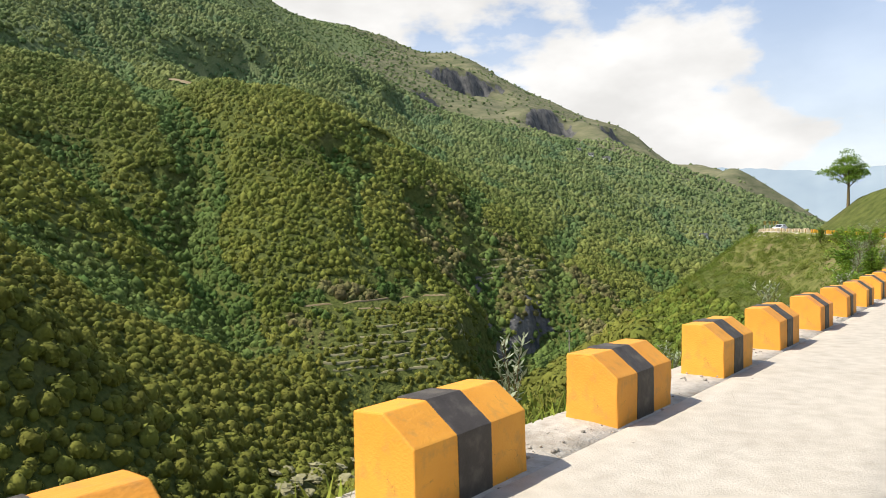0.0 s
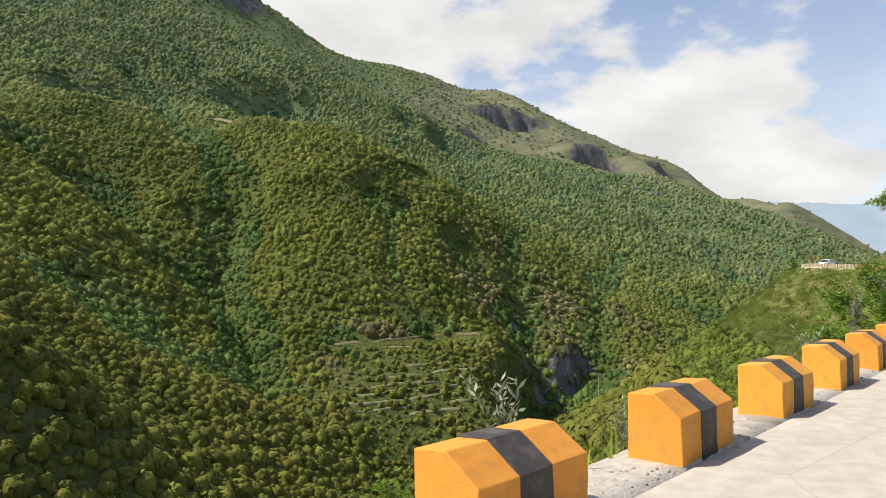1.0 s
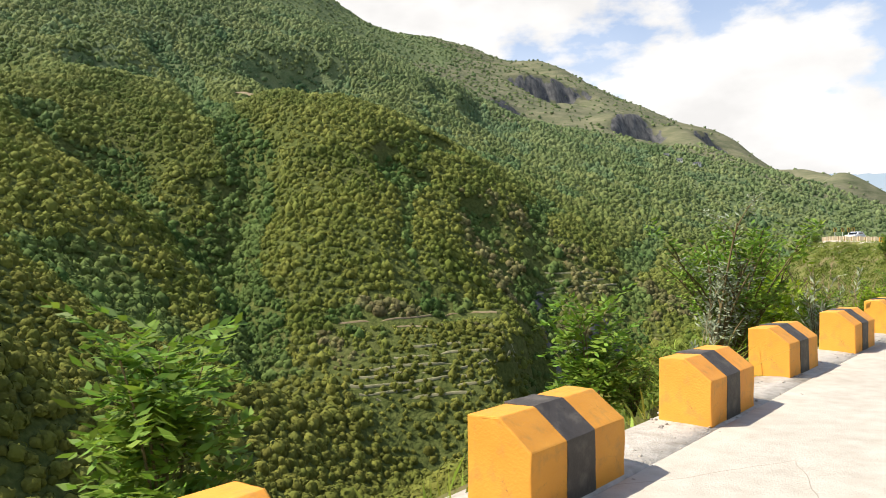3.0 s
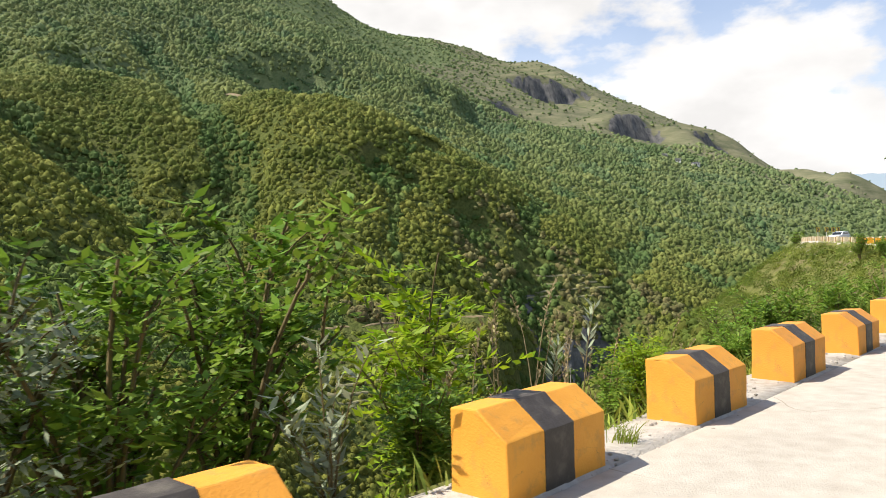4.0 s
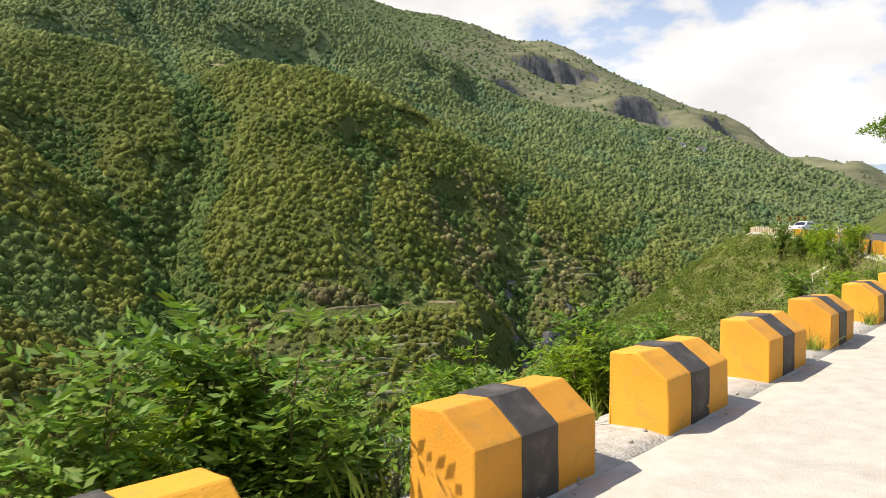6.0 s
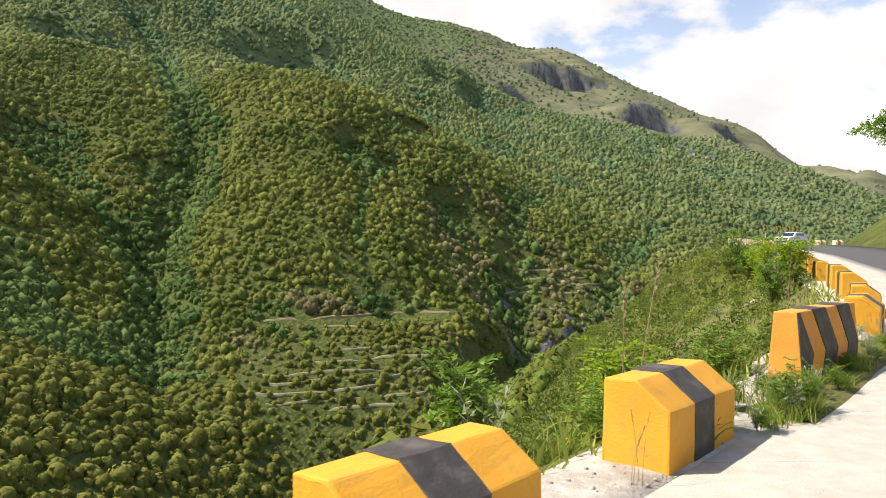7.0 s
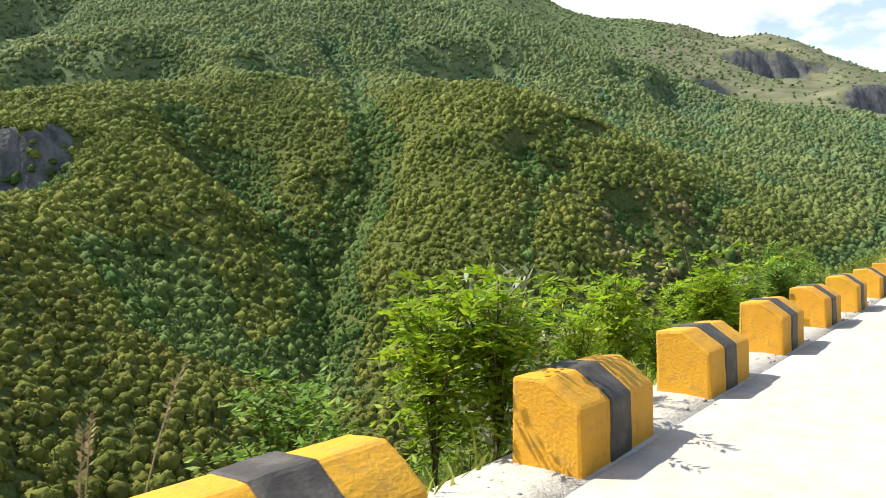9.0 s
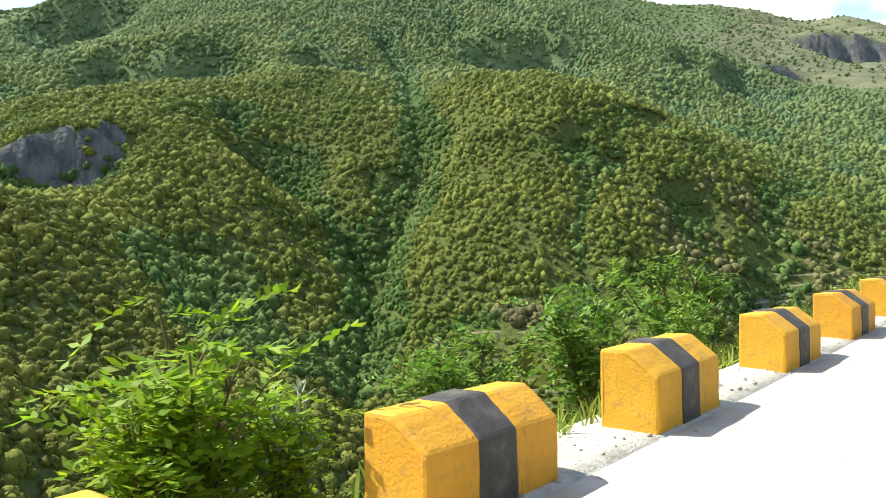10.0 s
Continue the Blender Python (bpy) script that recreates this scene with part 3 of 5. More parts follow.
strip("bank", -60, 230, 0.4, [(0.72, -0.30), (0.9, -0.10), (1.25, -0.34), (1.9, -0.80), (3.0, -1.5), (5.0, -2.9), (8.0, -5.3), (11, -8.3)], M_BANK,
      "weedy earth bank falling away below the road", "bank", wobble=0.16, seed=30)

# ---------------------------------------------------------------- guard blocks
BLOCK_L, BLOCK_W, EAVE, TOP = 1.30, 0.541, 0.435, 0.637
PROFILE = [(0, -0.25), (0, EAVE), (0.27, TOP), (BLOCK_W, TOP - 0.012), (BLOCK_W + 0.03, -0.9)]


def prism(profile, x0, x1, bevel=0.012, rough=0.0, seed=0, cuts=1):
    """A solid with the given cross-section (y, z), from x0 to x1, its edges worn."""
    bm = bmesh.new()
    rings = []
    for k in range(cuts + 1):
        x = x0 + (x1 - x0) * k / cuts
        rings.append([bm.verts.new((x, y, z)) for y, z in profile])
    c = len(profile)
    for a, b in zip(rings, rings[1:]):
        for i in range(c):
            bm.faces.new((a[i], a[(i + 1) % c], b[(i + 1) % c], b[i]))
    bm.faces.new(rings[0][::-1])
    bm.faces.new(rings[-1])
    bmesh.ops.recalc_face_normals(bm, faces=bm.faces)
    sharp = [e for e in bm.edges if e.calc_face_angle(0) > 0.3]
    bmesh.ops.bevel(bm, geom=sharp, offset=bevel, segments=2, affect="EDGES", profile=0.6)
    if rough:
        bmesh.ops.subdivide_edges(bm, edges=[e for e in bm.edges if e.calc_length() > 0.12], cuts=3, use_grid_fill=True)
        for v in bm.verts:
            v.co += Vector(noise.noise_vector(v.co * 3.1 + Vector((seed * 9.7, 0, 0)))) * rough + Vector(noise.noise_vector(v.co * 11 + Vector((seed * 3.3, 0, 0)))) * rough * 0.5
    return bm


def grown(profile, by):
    """The front, top and back of a cross-section, moved outwards."""
    (a, b, c, d, e) = profile
    return [(a[0] - by, a[1]), (b[0] - by, b[1] + by * 0.3), (c[0] - by * 0.3, c[1] + by), (d[0] + by, d[1] + by), (e[0] + by, e[1])]


def guard_block(kind, seed):
    base = empty("guard_block")
    rough, bevel, paint, label = {"sound": (0.005, 0.014, M_YELLOW, "yellow concrete guard block with a black band, at the road's edge"),
                                  "golden": (0.006, 0.018, M_GOLD, "golden yellow concrete guard block with a black band and scuffed edges"),
                                  "worn": (0.004, 0.030, M_WORN, "worn, chipped yellow concrete guard block with a black band"),
                                  "cream": (0.005, 0.014, M_CREAM, "faded cream guard block with a brown band at the bend")}[kind]
    rough = rough + 0.003 * (seed % 3)
    part("body", prism(PROFILE, 0, BLOCK_L, bevel, rough, seed), paint, base)
    part("painted_band", prism(grown(PROFILE, 0.007 if kind != "worn" else 0.012), 0.445, 0.835, 0.005 if kind != "worn" else bevel, rough, seed), M_BROWN if kind == "cream" else M_BLACK, base,
         "brown painted band" if kind == "cream" else "faded black painted band")
    return tagged(base, label, "guard block", "guard blocks along the road")


# where the blocks stand along the edge (m)
STANDS = [-8.75, -5.85, -2.95, -0.05, 2.81, 5.89, 8.71, 11.80, 14.78, 17.70, 20.62, 23.53, 26.53, 29.43, 32.60, 35.77, 38.94, 42.12, 45.10, 48.14, 51.17, 54.07, 57.07, 60.11, 63.35, 66.39, 69.22, 71.83, 74.28, 76.72, 79.17, 82.14, 85.04, 93.93, 96.74, 99.86, 102.70, 105.57, 108.28, 111.14, 114.08, 117.08, 119.93, 122.78, 125.63, 128.48, 131.33, 134.18, 137.03, 139.88, 142.73, 145.58, 148.43, 151.28, 154.13, 156.98, 159.83, 162.68, 165.53, 168.38, 171.23, 174.08, 176.93, 179.78, 182.63, 185.48, 188.33, 191.18, 194.03]
# small shifts of single blocks: along the edge, outwards, up (m), turn (degrees)
NUDGED = {17.70: (0.06, 0, -0.02, -0.4), 42.12: (0.05, 0.154, 0.013, -1.1), 54.07: (0.02, 0.01, 0.018, 0), 66.39: (0.077, 0.114, 0.04, -1.2), 69.22: (-0.14, -0.087, 0.035, 0),
          102.70: (-0.147, -0.071, 0.039, 0), 111.14: (0.036, 0.013, 0.026, 0.8), 114.08: (0.006, 0.053, 0.014, 0), 117.08: (-0.318, 0, 0.025, 0.4)}
masters = {kind: [guard_block(kind, k + n * 10) for k in range(4)] for n, kind in enumerate(("sound", "golden", "worn", "cream"))}
used = {"sound": 0, "golden": 0, "worn": 0, "cream": 0}
rng = random.Random(4)
for s in STANDS:
    kind = "sound" if s < 62 else "golden" if s < 90 else "worn" if s < 136 else "cream"
    ds, dd, dz, turn = NUDGED.get(s, (0, 0, 0, 0))
    x, y, _, h = along(s + 0.65)
    x, y = x + (ds - 0.65) * math.cos(h) - dd * math.sin(h), y + (ds - 0.65) * math.sin(h) + dd * math.cos(h)
    m = pose(x, y, along(s)[2] + dz + rng.uniform(-0.004, 0.004), rng.uniform(-0.8, 0.8), rng.uniform(-0.4, 0.4), math.degrees(h) + turn + rng.uniform(-0.4, 0.4))
    if used[kind] < 4:
        masters[kind][used[kind]].matrix_basis = m
    else:
        copy_thing(masters[kind][rng.randrange(4)], m)
    used[kind] += 1

# ---------------------------------------------------------------- woods on the slopes


def crown_template(seed, level, tufts, flat=0.8, rough=0.34, skirt=-0.35, core=1.0, tuft=1.0):
    """Vertices and triangles of one ragged crown about 1 m in radius: a lumpy core inside many small leafy tufts that face all ways."""
    r = np.random.RandomState(seed)
    bm = bmesh.new()
    bmesh.ops.create_icosphere(bm, subdivisions=level, radius=core)
    low = [v for v in bm.verts if v.co.z < skirt]
    bmesh.ops.delete(bm, geom=low, context="VERTS")
    bm.verts.index_update()
    v = np.array([p.co[:] for p in bm.verts])
    f = np.array([[p.index for p in q.verts] for q in bm.faces])
    bm.free()
    shape = np.array([1, 1, flat]) * (0.85 + 0.3 * r.rand(3))
    v = v * (1 + rough * (r.rand(len(v), 1) * 2 - 1)) * shape
    if tufts:
        a, z = r.rand(tufts) * 6.283, r.rand(tufts) * 1.35 - 0.38
        q = np.sqrt(np.clip(1 - z * z, 0, 1))
        n = np.stack([q * np.cos(a), q * np.sin(a), z], 1)
        c = n * shape * (0.76 + 0.24 * r.rand(tufts, 1))
        t1 = np.cross(n, r.randn(tufts, 3))
        t1 /= np.linalg.norm(t1, axis=1, keepdims=True)
        t2 = np.cross(n, t1)
        w = tuft * (0.20 + 0.24 * r.rand(tufts, 1))
        tip = c + n * w * (0.55 * r.rand(tufts, 1) - 0.10) + t2 * w * (0.5 + 0.8 * r.rand(tufts, 1))
        tv = np.stack([c - t1 * w - t2 * w * 0.5, c + t1 * w - t2 * w * 0.5, tip], 1).reshape(-1, 3)
        tf = np.arange(3 * tufts).reshape(-1, 3) + len(v)
        v, f = np.r_[v, tv], np.r_[f, tf]
    return v, f


def leaf_template(seed, leaves, size=0.28, flat=0.9):
    """A loose ball of leafy triangles, with gaps."""
    r = np.random.RandomState(seed)
    n = r.randn(leaves, 3)
    n /= np.linalg.norm(n, axis=1, keepdims=True)
    n[:, 2] = np.abs(n[:, 2]) * 1.1 - 0.25
    c = n * (0.35 + 0.65 * r.rand(leaves, 1) ** 0.5) * np.array([1, 1, flat])
    t1 = r.randn(leaves, 3)
    t1 /= np.linalg.norm(t1, axis=1, keepdims=True)
    t2 = np.cross(t1, n + 0.3 * r.randn(leaves, 3))
    t2 /= np.linalg.norm(t2, axis=1, keepdims=True) + 1e-6
    w = size * (0.6 + 0.8 * r.rand(leaves, 1))
    v = np.stack([c - t1 * w * 0.45, c + t2 * w * 0.28, c + t1 * w * 0.75, c - t2 * w * 0.28], 1).reshape(-1, 3)
    q = np.arange(4 * leaves).reshape(-1, 4)
    return v, np.r_[q[:, [0, 1, 2]], q[:, [0, 2, 3]]]


def scatter(name, templates, x, y, z, size, mat, label, category, seed=1, sink=0.25, smooth=True):
    """One object with a crown at every place."""
    r = np.random.RandomState(seed)
    pick = r.randint(len(templates), size=len(x))
    vs, fs, tones, base = [], [], [], 0
    for k, (tv, tf) in enumerate(templates):
        i = np.where(pick == k)[0]
        if not len(i):
            continue
        a, s = r.rand(len(i)) * 6.283, size[i]
        ca, sa = np.cos(a)[:, None], np.sin(a)[:, None]
        v = np.stack([tv[None, :, 0] * ca - tv[None, :, 1] * sa, tv[None, :, 0] * sa + tv[None, :, 1] * ca, np.repeat(tv[None, :, 2], len(i), 0)], -1) * s[:, None, None]
        v[..., 2] *= (0.85 + 0.45 * r.rand(len(i)))[:, None]
        v += np.stack([x[i], y[i], z[i] + s * sink], 1)[:, None, :]
        fs.append((tf[None] + (base + np.arange(len(i)) * len(tv))[:, None, None]).reshape(-1, 3))
        vs.append(v.reshape(-1, 3))
        tones.append(np.repeat(r.rand(len(i)), len(tv)))
        base += len(i) * len(tv)
    made = soup(name, np.concatenate(vs), np.concatenate(fs), mat, smooth=smooth)
    made.data.attributes.new("tone", "FLOAT", "POINT").data.foreach_set("value", np.concatenate(tones).astype(np.float32))
    return tagged(made, label, category, kind="stuff")


def jittered(x0, x1, y0, y1, step, seed):
    r = np.random.RandomState(seed)
    gx, gy = np.meshgrid(np.arange(x0, x1, step), np.arange(y0, y1, step))
    gx = gx + (r.rand(*gx.shape) - 0.5) * step * 1.5
    gy = gy + (r.rand(*gy.shape) - 0.5) * step * 1.5
    return gx.ravel(), gy.ravel(), r.rand(gx.size)


def wood(step, r0, r1, seed):
    """Where trees stand between two distances from the road, thinned in clearings, on terraces and on the dry ridge."""
    x, y, u = jittered(-1100, 900, -60, 1950, step, seed) if r1 > 600 else jittered(-560, 400, -20, 620, step, seed)
    r, a = np.hypot(x - 50, y - 60), np.degrees(np.arctan2(x - 50, y - 60))
    belt = r + 55 * fbm(x, y, 80, 3, 66)
    keep = (belt >= r0) & (belt < r1) & (a > -74) & (a < 33)
    x, y, u, r, a = x[keep], y[keep], u[keep], r[keep], a[keep]
    d, _ = edge_distance(x, y)
    full = 0.99 - 0.12 * smoothstep(0.02, 0.35, fbm(x, y, 60, 3, 77))
    full = full * np.where(ellipse(x, y, -20, 296, 34, 26), 0.72, 1) * np.where(ellipse(x, y, -30, 362, 34, 14), 0.6, 1)
    full = full * np.where(ellipse(x, y, 42, 452, 42, 20), 0.5, 1) * np.where(ellipse(x, y, -209, 588, 15, 13), 0.1, 1)
    dry = smoothstep(-8, 2, a) * smoothstep(820, 1000, r)
    full = full * (1 - 0.80 * dry) * (1 - 0.35 * smoothstep(600, 760, r) * smoothstep(6, 12, a))
    level = far_slope(x, y)
    full = full * np.where((np.abs(level + 27.5) < 1.7) & (x > -62) & (x < 4) & (y > 270) & (y < 420), 0.1, 1)
    crag = (r > 880) | ellipse(x, y, -243, 287, 60, 60) | ellipse(x, y, 46, 418, 30, 30)
    full = full * (1 - 0.75 * crag * smoothstep(1.15, 1.6, steepness(x, y)))
    keep = (u < full) & (d > 26)
    return x[keep], y[keep], r[keep]


def in_sight(x, y, z, tall):
    """Keeps what can be seen over the land from three places on the road."""
    seen = np.zeros(len(x), bool)
    for px, py, pz in ((0, 0, 2.0), (33, 44, 2.0), (60, 95, 3.0)):
        hidden = np.zeros(len(x), bool)
        for u in np.linspace(0.45, 0.985, 16):
            hidden |= far_slope(px + (x - px) * u, py + (y - py) * u) > pz + (z + 2 * tall - pz) * u + 5
        seen |= ~hidden
    return seen


def crowns(step, r0, r1, seed, lo, hi):
    x, y, r = wood(step, r0, r1, seed)
    rr = np.random.RandomState(seed + 100)
    size = lo + (hi - lo) * rr.rand(len(x)) ** 2.6
    size = size * np.where(ellipse(x, y, -20, 300, 38, 34), 0.78, 1.0) * (0.84 + 0.48 * value_noise(x / 16, y / 16, 88))
    z = ground(x, y)
    k = in_sight(x, y, z, size)
    return x[k], y[k], z[k], size[k]


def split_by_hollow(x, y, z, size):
    """Trees in hollows and gullies, which grow taller and have shade painted in, apart from those on open ground."""
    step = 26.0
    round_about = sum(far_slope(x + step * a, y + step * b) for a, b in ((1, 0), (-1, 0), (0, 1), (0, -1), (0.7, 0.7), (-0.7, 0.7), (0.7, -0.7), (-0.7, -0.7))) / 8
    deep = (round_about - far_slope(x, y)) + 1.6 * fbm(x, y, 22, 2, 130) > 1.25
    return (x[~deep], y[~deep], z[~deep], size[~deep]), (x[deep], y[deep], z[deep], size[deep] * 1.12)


CROWN = [crown_template(k, 1, 28, flat=1.0, rough=0.32, skirt=-0.6, core=0.76, tuft=0.66) for k in range(10)]
FINE = [crown_template(50 + k, 2, 36, flat=1.0, rough=0.26, skirt=-0.4, core=0.76, tuft=0.56) for k in range(10)]
PLAIN = [crown_template(20 + k, 1, 14, flat=1.0, rough=0.32, skirt=-0.6, core=0.80, tuft=0.76) for k in range(10)]
scatter("valley_scrub", FINE, *crowns(2.35, 40, 262, 10, 1.25, 2.8), M_SCRUB, "dense low green scrub on the foot of the far slope", "scrub", 0, sink=0.08, smooth=False)
open_ground, hollows = split_by_hollow(*crowns(2.6, 262, 520, 11, 1.3, 3.0))
hx, hy = open_ground[0], open_ground[1]
parched = (ellipse(hx, hy, 50, 440, 75, 50) | ellipse(hx, hy, -20, 312, 48, 36)) & (value_noise(hx / 9, hy / 9, 140) > 0.42)
scatter("dry_scrub", FINE, *(v[parched] for v in open_ground), M_DRYSCRUB, "brownish dry scrub around the old terraces", "scrub", 7, sink=0.08, smooth=False)
open_ground = tuple(v[~parched] for v in open_ground)
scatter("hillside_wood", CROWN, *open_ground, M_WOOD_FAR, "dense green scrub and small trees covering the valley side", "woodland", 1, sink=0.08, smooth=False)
scatter("gully_wood", CROWN, *hollows, M_GULLY_SHADED, "darker taller trees in the gullies of the slope", "woodland", 5, sink=0.08, smooth=False)
open_ground, hollows = split_by_hollow(*crowns(3.6, 520, 900, 12, 1.65, 3.5))
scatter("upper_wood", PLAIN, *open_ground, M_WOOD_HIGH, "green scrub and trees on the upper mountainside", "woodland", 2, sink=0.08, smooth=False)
scatter("upper_gully_wood", PLAIN, *hollows, M_GULLY_SHADED, "dark trees filling the high gullies", "woodland", 6, sink=0.08, smooth=False)
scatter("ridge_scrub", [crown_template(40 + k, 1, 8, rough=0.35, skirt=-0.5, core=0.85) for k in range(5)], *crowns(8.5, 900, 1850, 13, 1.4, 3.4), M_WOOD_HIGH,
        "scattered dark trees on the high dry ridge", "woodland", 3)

# bushes on the slope just below the road
bs = np.random.RandomState(5)
count = 5200
s = bs.uniform(-14, 178, count)
d = 1.6 + 30 * bs.rand(count) ** 1.5
bx_, by_, _, _ = along(s, d)
dd_, _ = edge_distance(bx_, by_)
thick = value_noise(bx_ / 6, by_ / 6, 91) + 0.25 * smoothstep(55, 110, s)
keep = (thick > np.where(d < 7, 0.44, 0.24)) & (np.abs(dd_ - d) < 2.0)
bx_, by_, s, d = bx_[keep], by_[keep], s[keep], d[keep]
size = (0.32 + 0.55 * bs.rand(len(s))) * (0.65 + 0.5 * smoothstep(2, 9, d))
bank_z = np.interp(d, [0.9, 1.25, 1.9, 3, 5, 8, 11], [-0.1, -0.34, -0.8, -1.5, -2.9, -5.3, -8.3])
bz_ = np.where(d < 9, along(s)[2] + bank_z, ground(bx_, by_))
close = d < 16
scatter("slope_bushes", [leaf_template(k, 110, 0.15) for k in range(6)], bx_[close], by_[close], bz_[close], size[close], M_BUSH,
        "fresh green bushes crowding the slope below the road", "bushes", 4, sink=0.3, smooth=False)
scatter("lower_bushes", CROWN, bx_[~close], by_[~close], bz_[~close], 1.25 * size[~close], M_BUSH,
        "green bushes on the steep slope further down", "bushes", 14, sink=0.3, smooth=False)

# scrub on the spur below the bend
sx, sy, su = jittered(8, 92, 96, 196, 1.5, 17)
sd, sz = edge_distance(sx, sy)
thick = value_noise(sx / 7, sy / 7, 95)
keep = (sd > 2.0) & (sd < 42) & (su < 0.35 + 0.75 * thick)
sx, sy, sd, sz, thick = sx[keep], sy[keep], sd[keep], sz[keep], thick[keep]
ss = np.random.RandomState(18)
level = np.where(sd < 9, sz + np.interp(sd, [0.9, 1.25, 1.9, 3, 5, 8, 11], [-0.1, -0.34, -0.8, -1.5, -2.9, -5.3, -8.3]), ground(sx, sy))
scatter("spur_bushes", [leaf_template(30 + k, 46, 0.22) for k in range(6)], sx, sy, level, (0.45 + 0.75 * ss.rand(len(sx)) ** 1.6) * (0.7 + 0.5 * thick), M_BUSH,
        "green bushes and weeds on the spur below the bend", "bushes", 15, sink=0.3, smooth=False)

# ---------------------------------------------------------------- long parapet with chevrons


def parapet():
    base = empty("parapet")
    base.matrix_basis = pose(51.28, 76.72, 0.42, 0, 0, 54.8)
    length, top = 2.16, 0.86
    front = lambda v: -0.055 - 0.075 * (1 - v)  # the road face leans in towards the top
    bm = prism([(front(-0.6), -0.6 * top), (front(1), top), (0.20, top), (0.36, -1.0)], 0, length, 0.016, 0.004, 3, cuts=4)
    part("body", bm, M_YELLOW, base)
    for u0, u1 in ((-0.165, 0.035), (0.232, 0.447), (0.645, 0.87)):
        shape = [(max(u0, 0.002), 0.995), (u1, 0.995), (u1 + 0.165, 0.42), (u1, -0.1), (max(u0, 0.002), -0.1)]
        if u0 > 0:
            shape.append((u0 + 0.165, 0.42))
        bm = bmesh.new()
        near = [bm.verts.new((min(u, 0.998) * length, front(v) - 0.009, v * top)) for u, v in shape]
        back = [bm.verts.new((min(u, 0.998) * length, front(v) + 0.004, v * top)) for u, v in shape]
        bm.faces.new(near)
        bm.faces.new(back[::-1])
        for i in range(len(shape)):
            bm.faces.new((near[i], back[i], back[(i + 1) % len(shape)], near[(i + 1) % len(shape)]))
        bmesh.ops.recalc_face_normals(bm, faces=bm.faces)
        part("chevron_band", bm, M_BLACK, base, "black painted chevron band")
        if u0 > 0:
            part("top_band", prism([(front(1) - 0.004, top - 0.004), (front(1) - 0.004, top + 0.006), (0.204, top + 0.006), (0.204, top - 0.05)], u0 * length, u1 * length, 0.002), M_BLACK, base,
                 "black painted band on the wall top")
    return tagged(base, "long yellow concrete parapet wall painted with black chevrons", "parapet")


parapet()
strip("weedy_strip", 87.2, 93.8, 0.2, [(-0.46, -0.06), (-0.38, 0.012), (-0.15, 0.03), (0.12, 0.03), (0.4, 0.0), (0.9, -0.12)], M_BANK, "weedy strip of earth at the foot of the parapet", "verge", wobble=0.12, seed=90)

# ---------------------------------------------------------------- rocks, terraces, tracks


def lump(rx, ry, rz, seed, level=3, rough=0.35, freq=1.6):
    bm = bmesh.new()
    bmesh.ops.create_icosphere(bm, subdivisions=level, radius=1.0)
    for v in bm.verts:
        p = v.co * freq + Vector((seed * 5.1, seed * 1.7, 0))
        k = 1 + rough * noise.noise(p) + rough * 0.6 * noise.noise(p * 2.7) + rough * 0.35 * noise.noise(p * 6)
        v.co = Vector((v.co.x * rx * k, v.co.y * ry * k, v.co.z * rz * k))
    return bm


def contour(name, level, x0, x1, y0, y1, wide, high, mat, label, category, seed):
    """A ledge that follows the slope at one level, broken here and there."""
    xs = np.arange(x0, x1, 1.5)
    ys = np.linspace(y0, y1, 160)
    X, Y = np.meshgrid(xs, ys, indexing="ij")
    Z = ground(X, Y)
    first = np.argmax(Z > level + 0.8 * fbm(X, X * 0, 14, 2, seed), axis=1)
    ok = first > 0
    if ok.sum() < 4:
        return
    xs, yy = xs[ok], ys[first[ok]]
    yy = np.convolve(np.pad(yy, 2, mode="edge"), np.ones(5) / 5, "valid")
    z = ground(xs, yy)
    wv = wide * (0.35 + 0.9 * value_noise(xs / 5, xs * 0, seed))
    hv = high * (1.9 * smoothstep(0.12, 0.50, value_noise(xs / 7, xs * 0 + 3.3, seed + 1)) - 0.40)
    rows = [np.stack([xs, yy - 0.2, z - 1.0], 1), np.stack([xs, yy, z + hv], 1), np.stack([xs, yy + wv, z + hv + 0.1], 1), np.stack([xs, yy + wv + 1.0, z - 1.0 + 0.5 * wv], 1)]
    c = len(xs)
    f = [(a * c + i, a * c + i + 1, (a + 1) * c + i + 1, (a + 1) * c + i) for a in range(3) for i in range(c - 1)]
    tagged(soup(name, np.concatenate(rows), f, mat), label, category, group=name + " lines", kind="structure")


for k, (level, x0, x1) in enumerate([(-52.5, -38, -4), (-50, -44, 8), (-47.4, -48, -6), (-45, -46, 12), (-42.4, -50, -12), (-40, -36, 14), (-37, -30, 10)]):
    contour("terrace_wall", level, x0, x1, 235, 350, 1.0, 0.55, M_WALLSTONE, "pale dry-stone terrace ledge on the lower slope", "terrace", 200 + k)
for k, (level, x0, x1) in enumerate([(-24, 12, 62), (-20.5, 20, 80), (-17, 30, 84), (-13, 24, 70)]):
    contour("terrace_wall", level, x0, x1, 395, 520, 1.0, 0.5, M_WALLSTONE, "pale dry-stone terrace ledge among scrub", "terrace", 220 + k)
contour("dirt_track", -27.5, -62, 2, 270, 420, 1.3, 0.4, M_SOIL, "bare reddish dirt track cut across the hillside", "track", 240)
contour("dirt_track", -30.0, -44, -6, 270, 420, 1.4, 0.25, M_SOIL, "bare reddish dirt slip below the hillside track", "track", 241)
clear = soup("clearing", [(-222, 583, 0), (-200, 586, 0), (-198, 598, 0), (-219, 596, 0)], [(0, 1, 2, 3)], M_SOIL)
for v in clear.data.vertices:
    v.co.z = float(ground(np.array([v.co.x]), np.array([v.co.y]))[0]) + 0.9
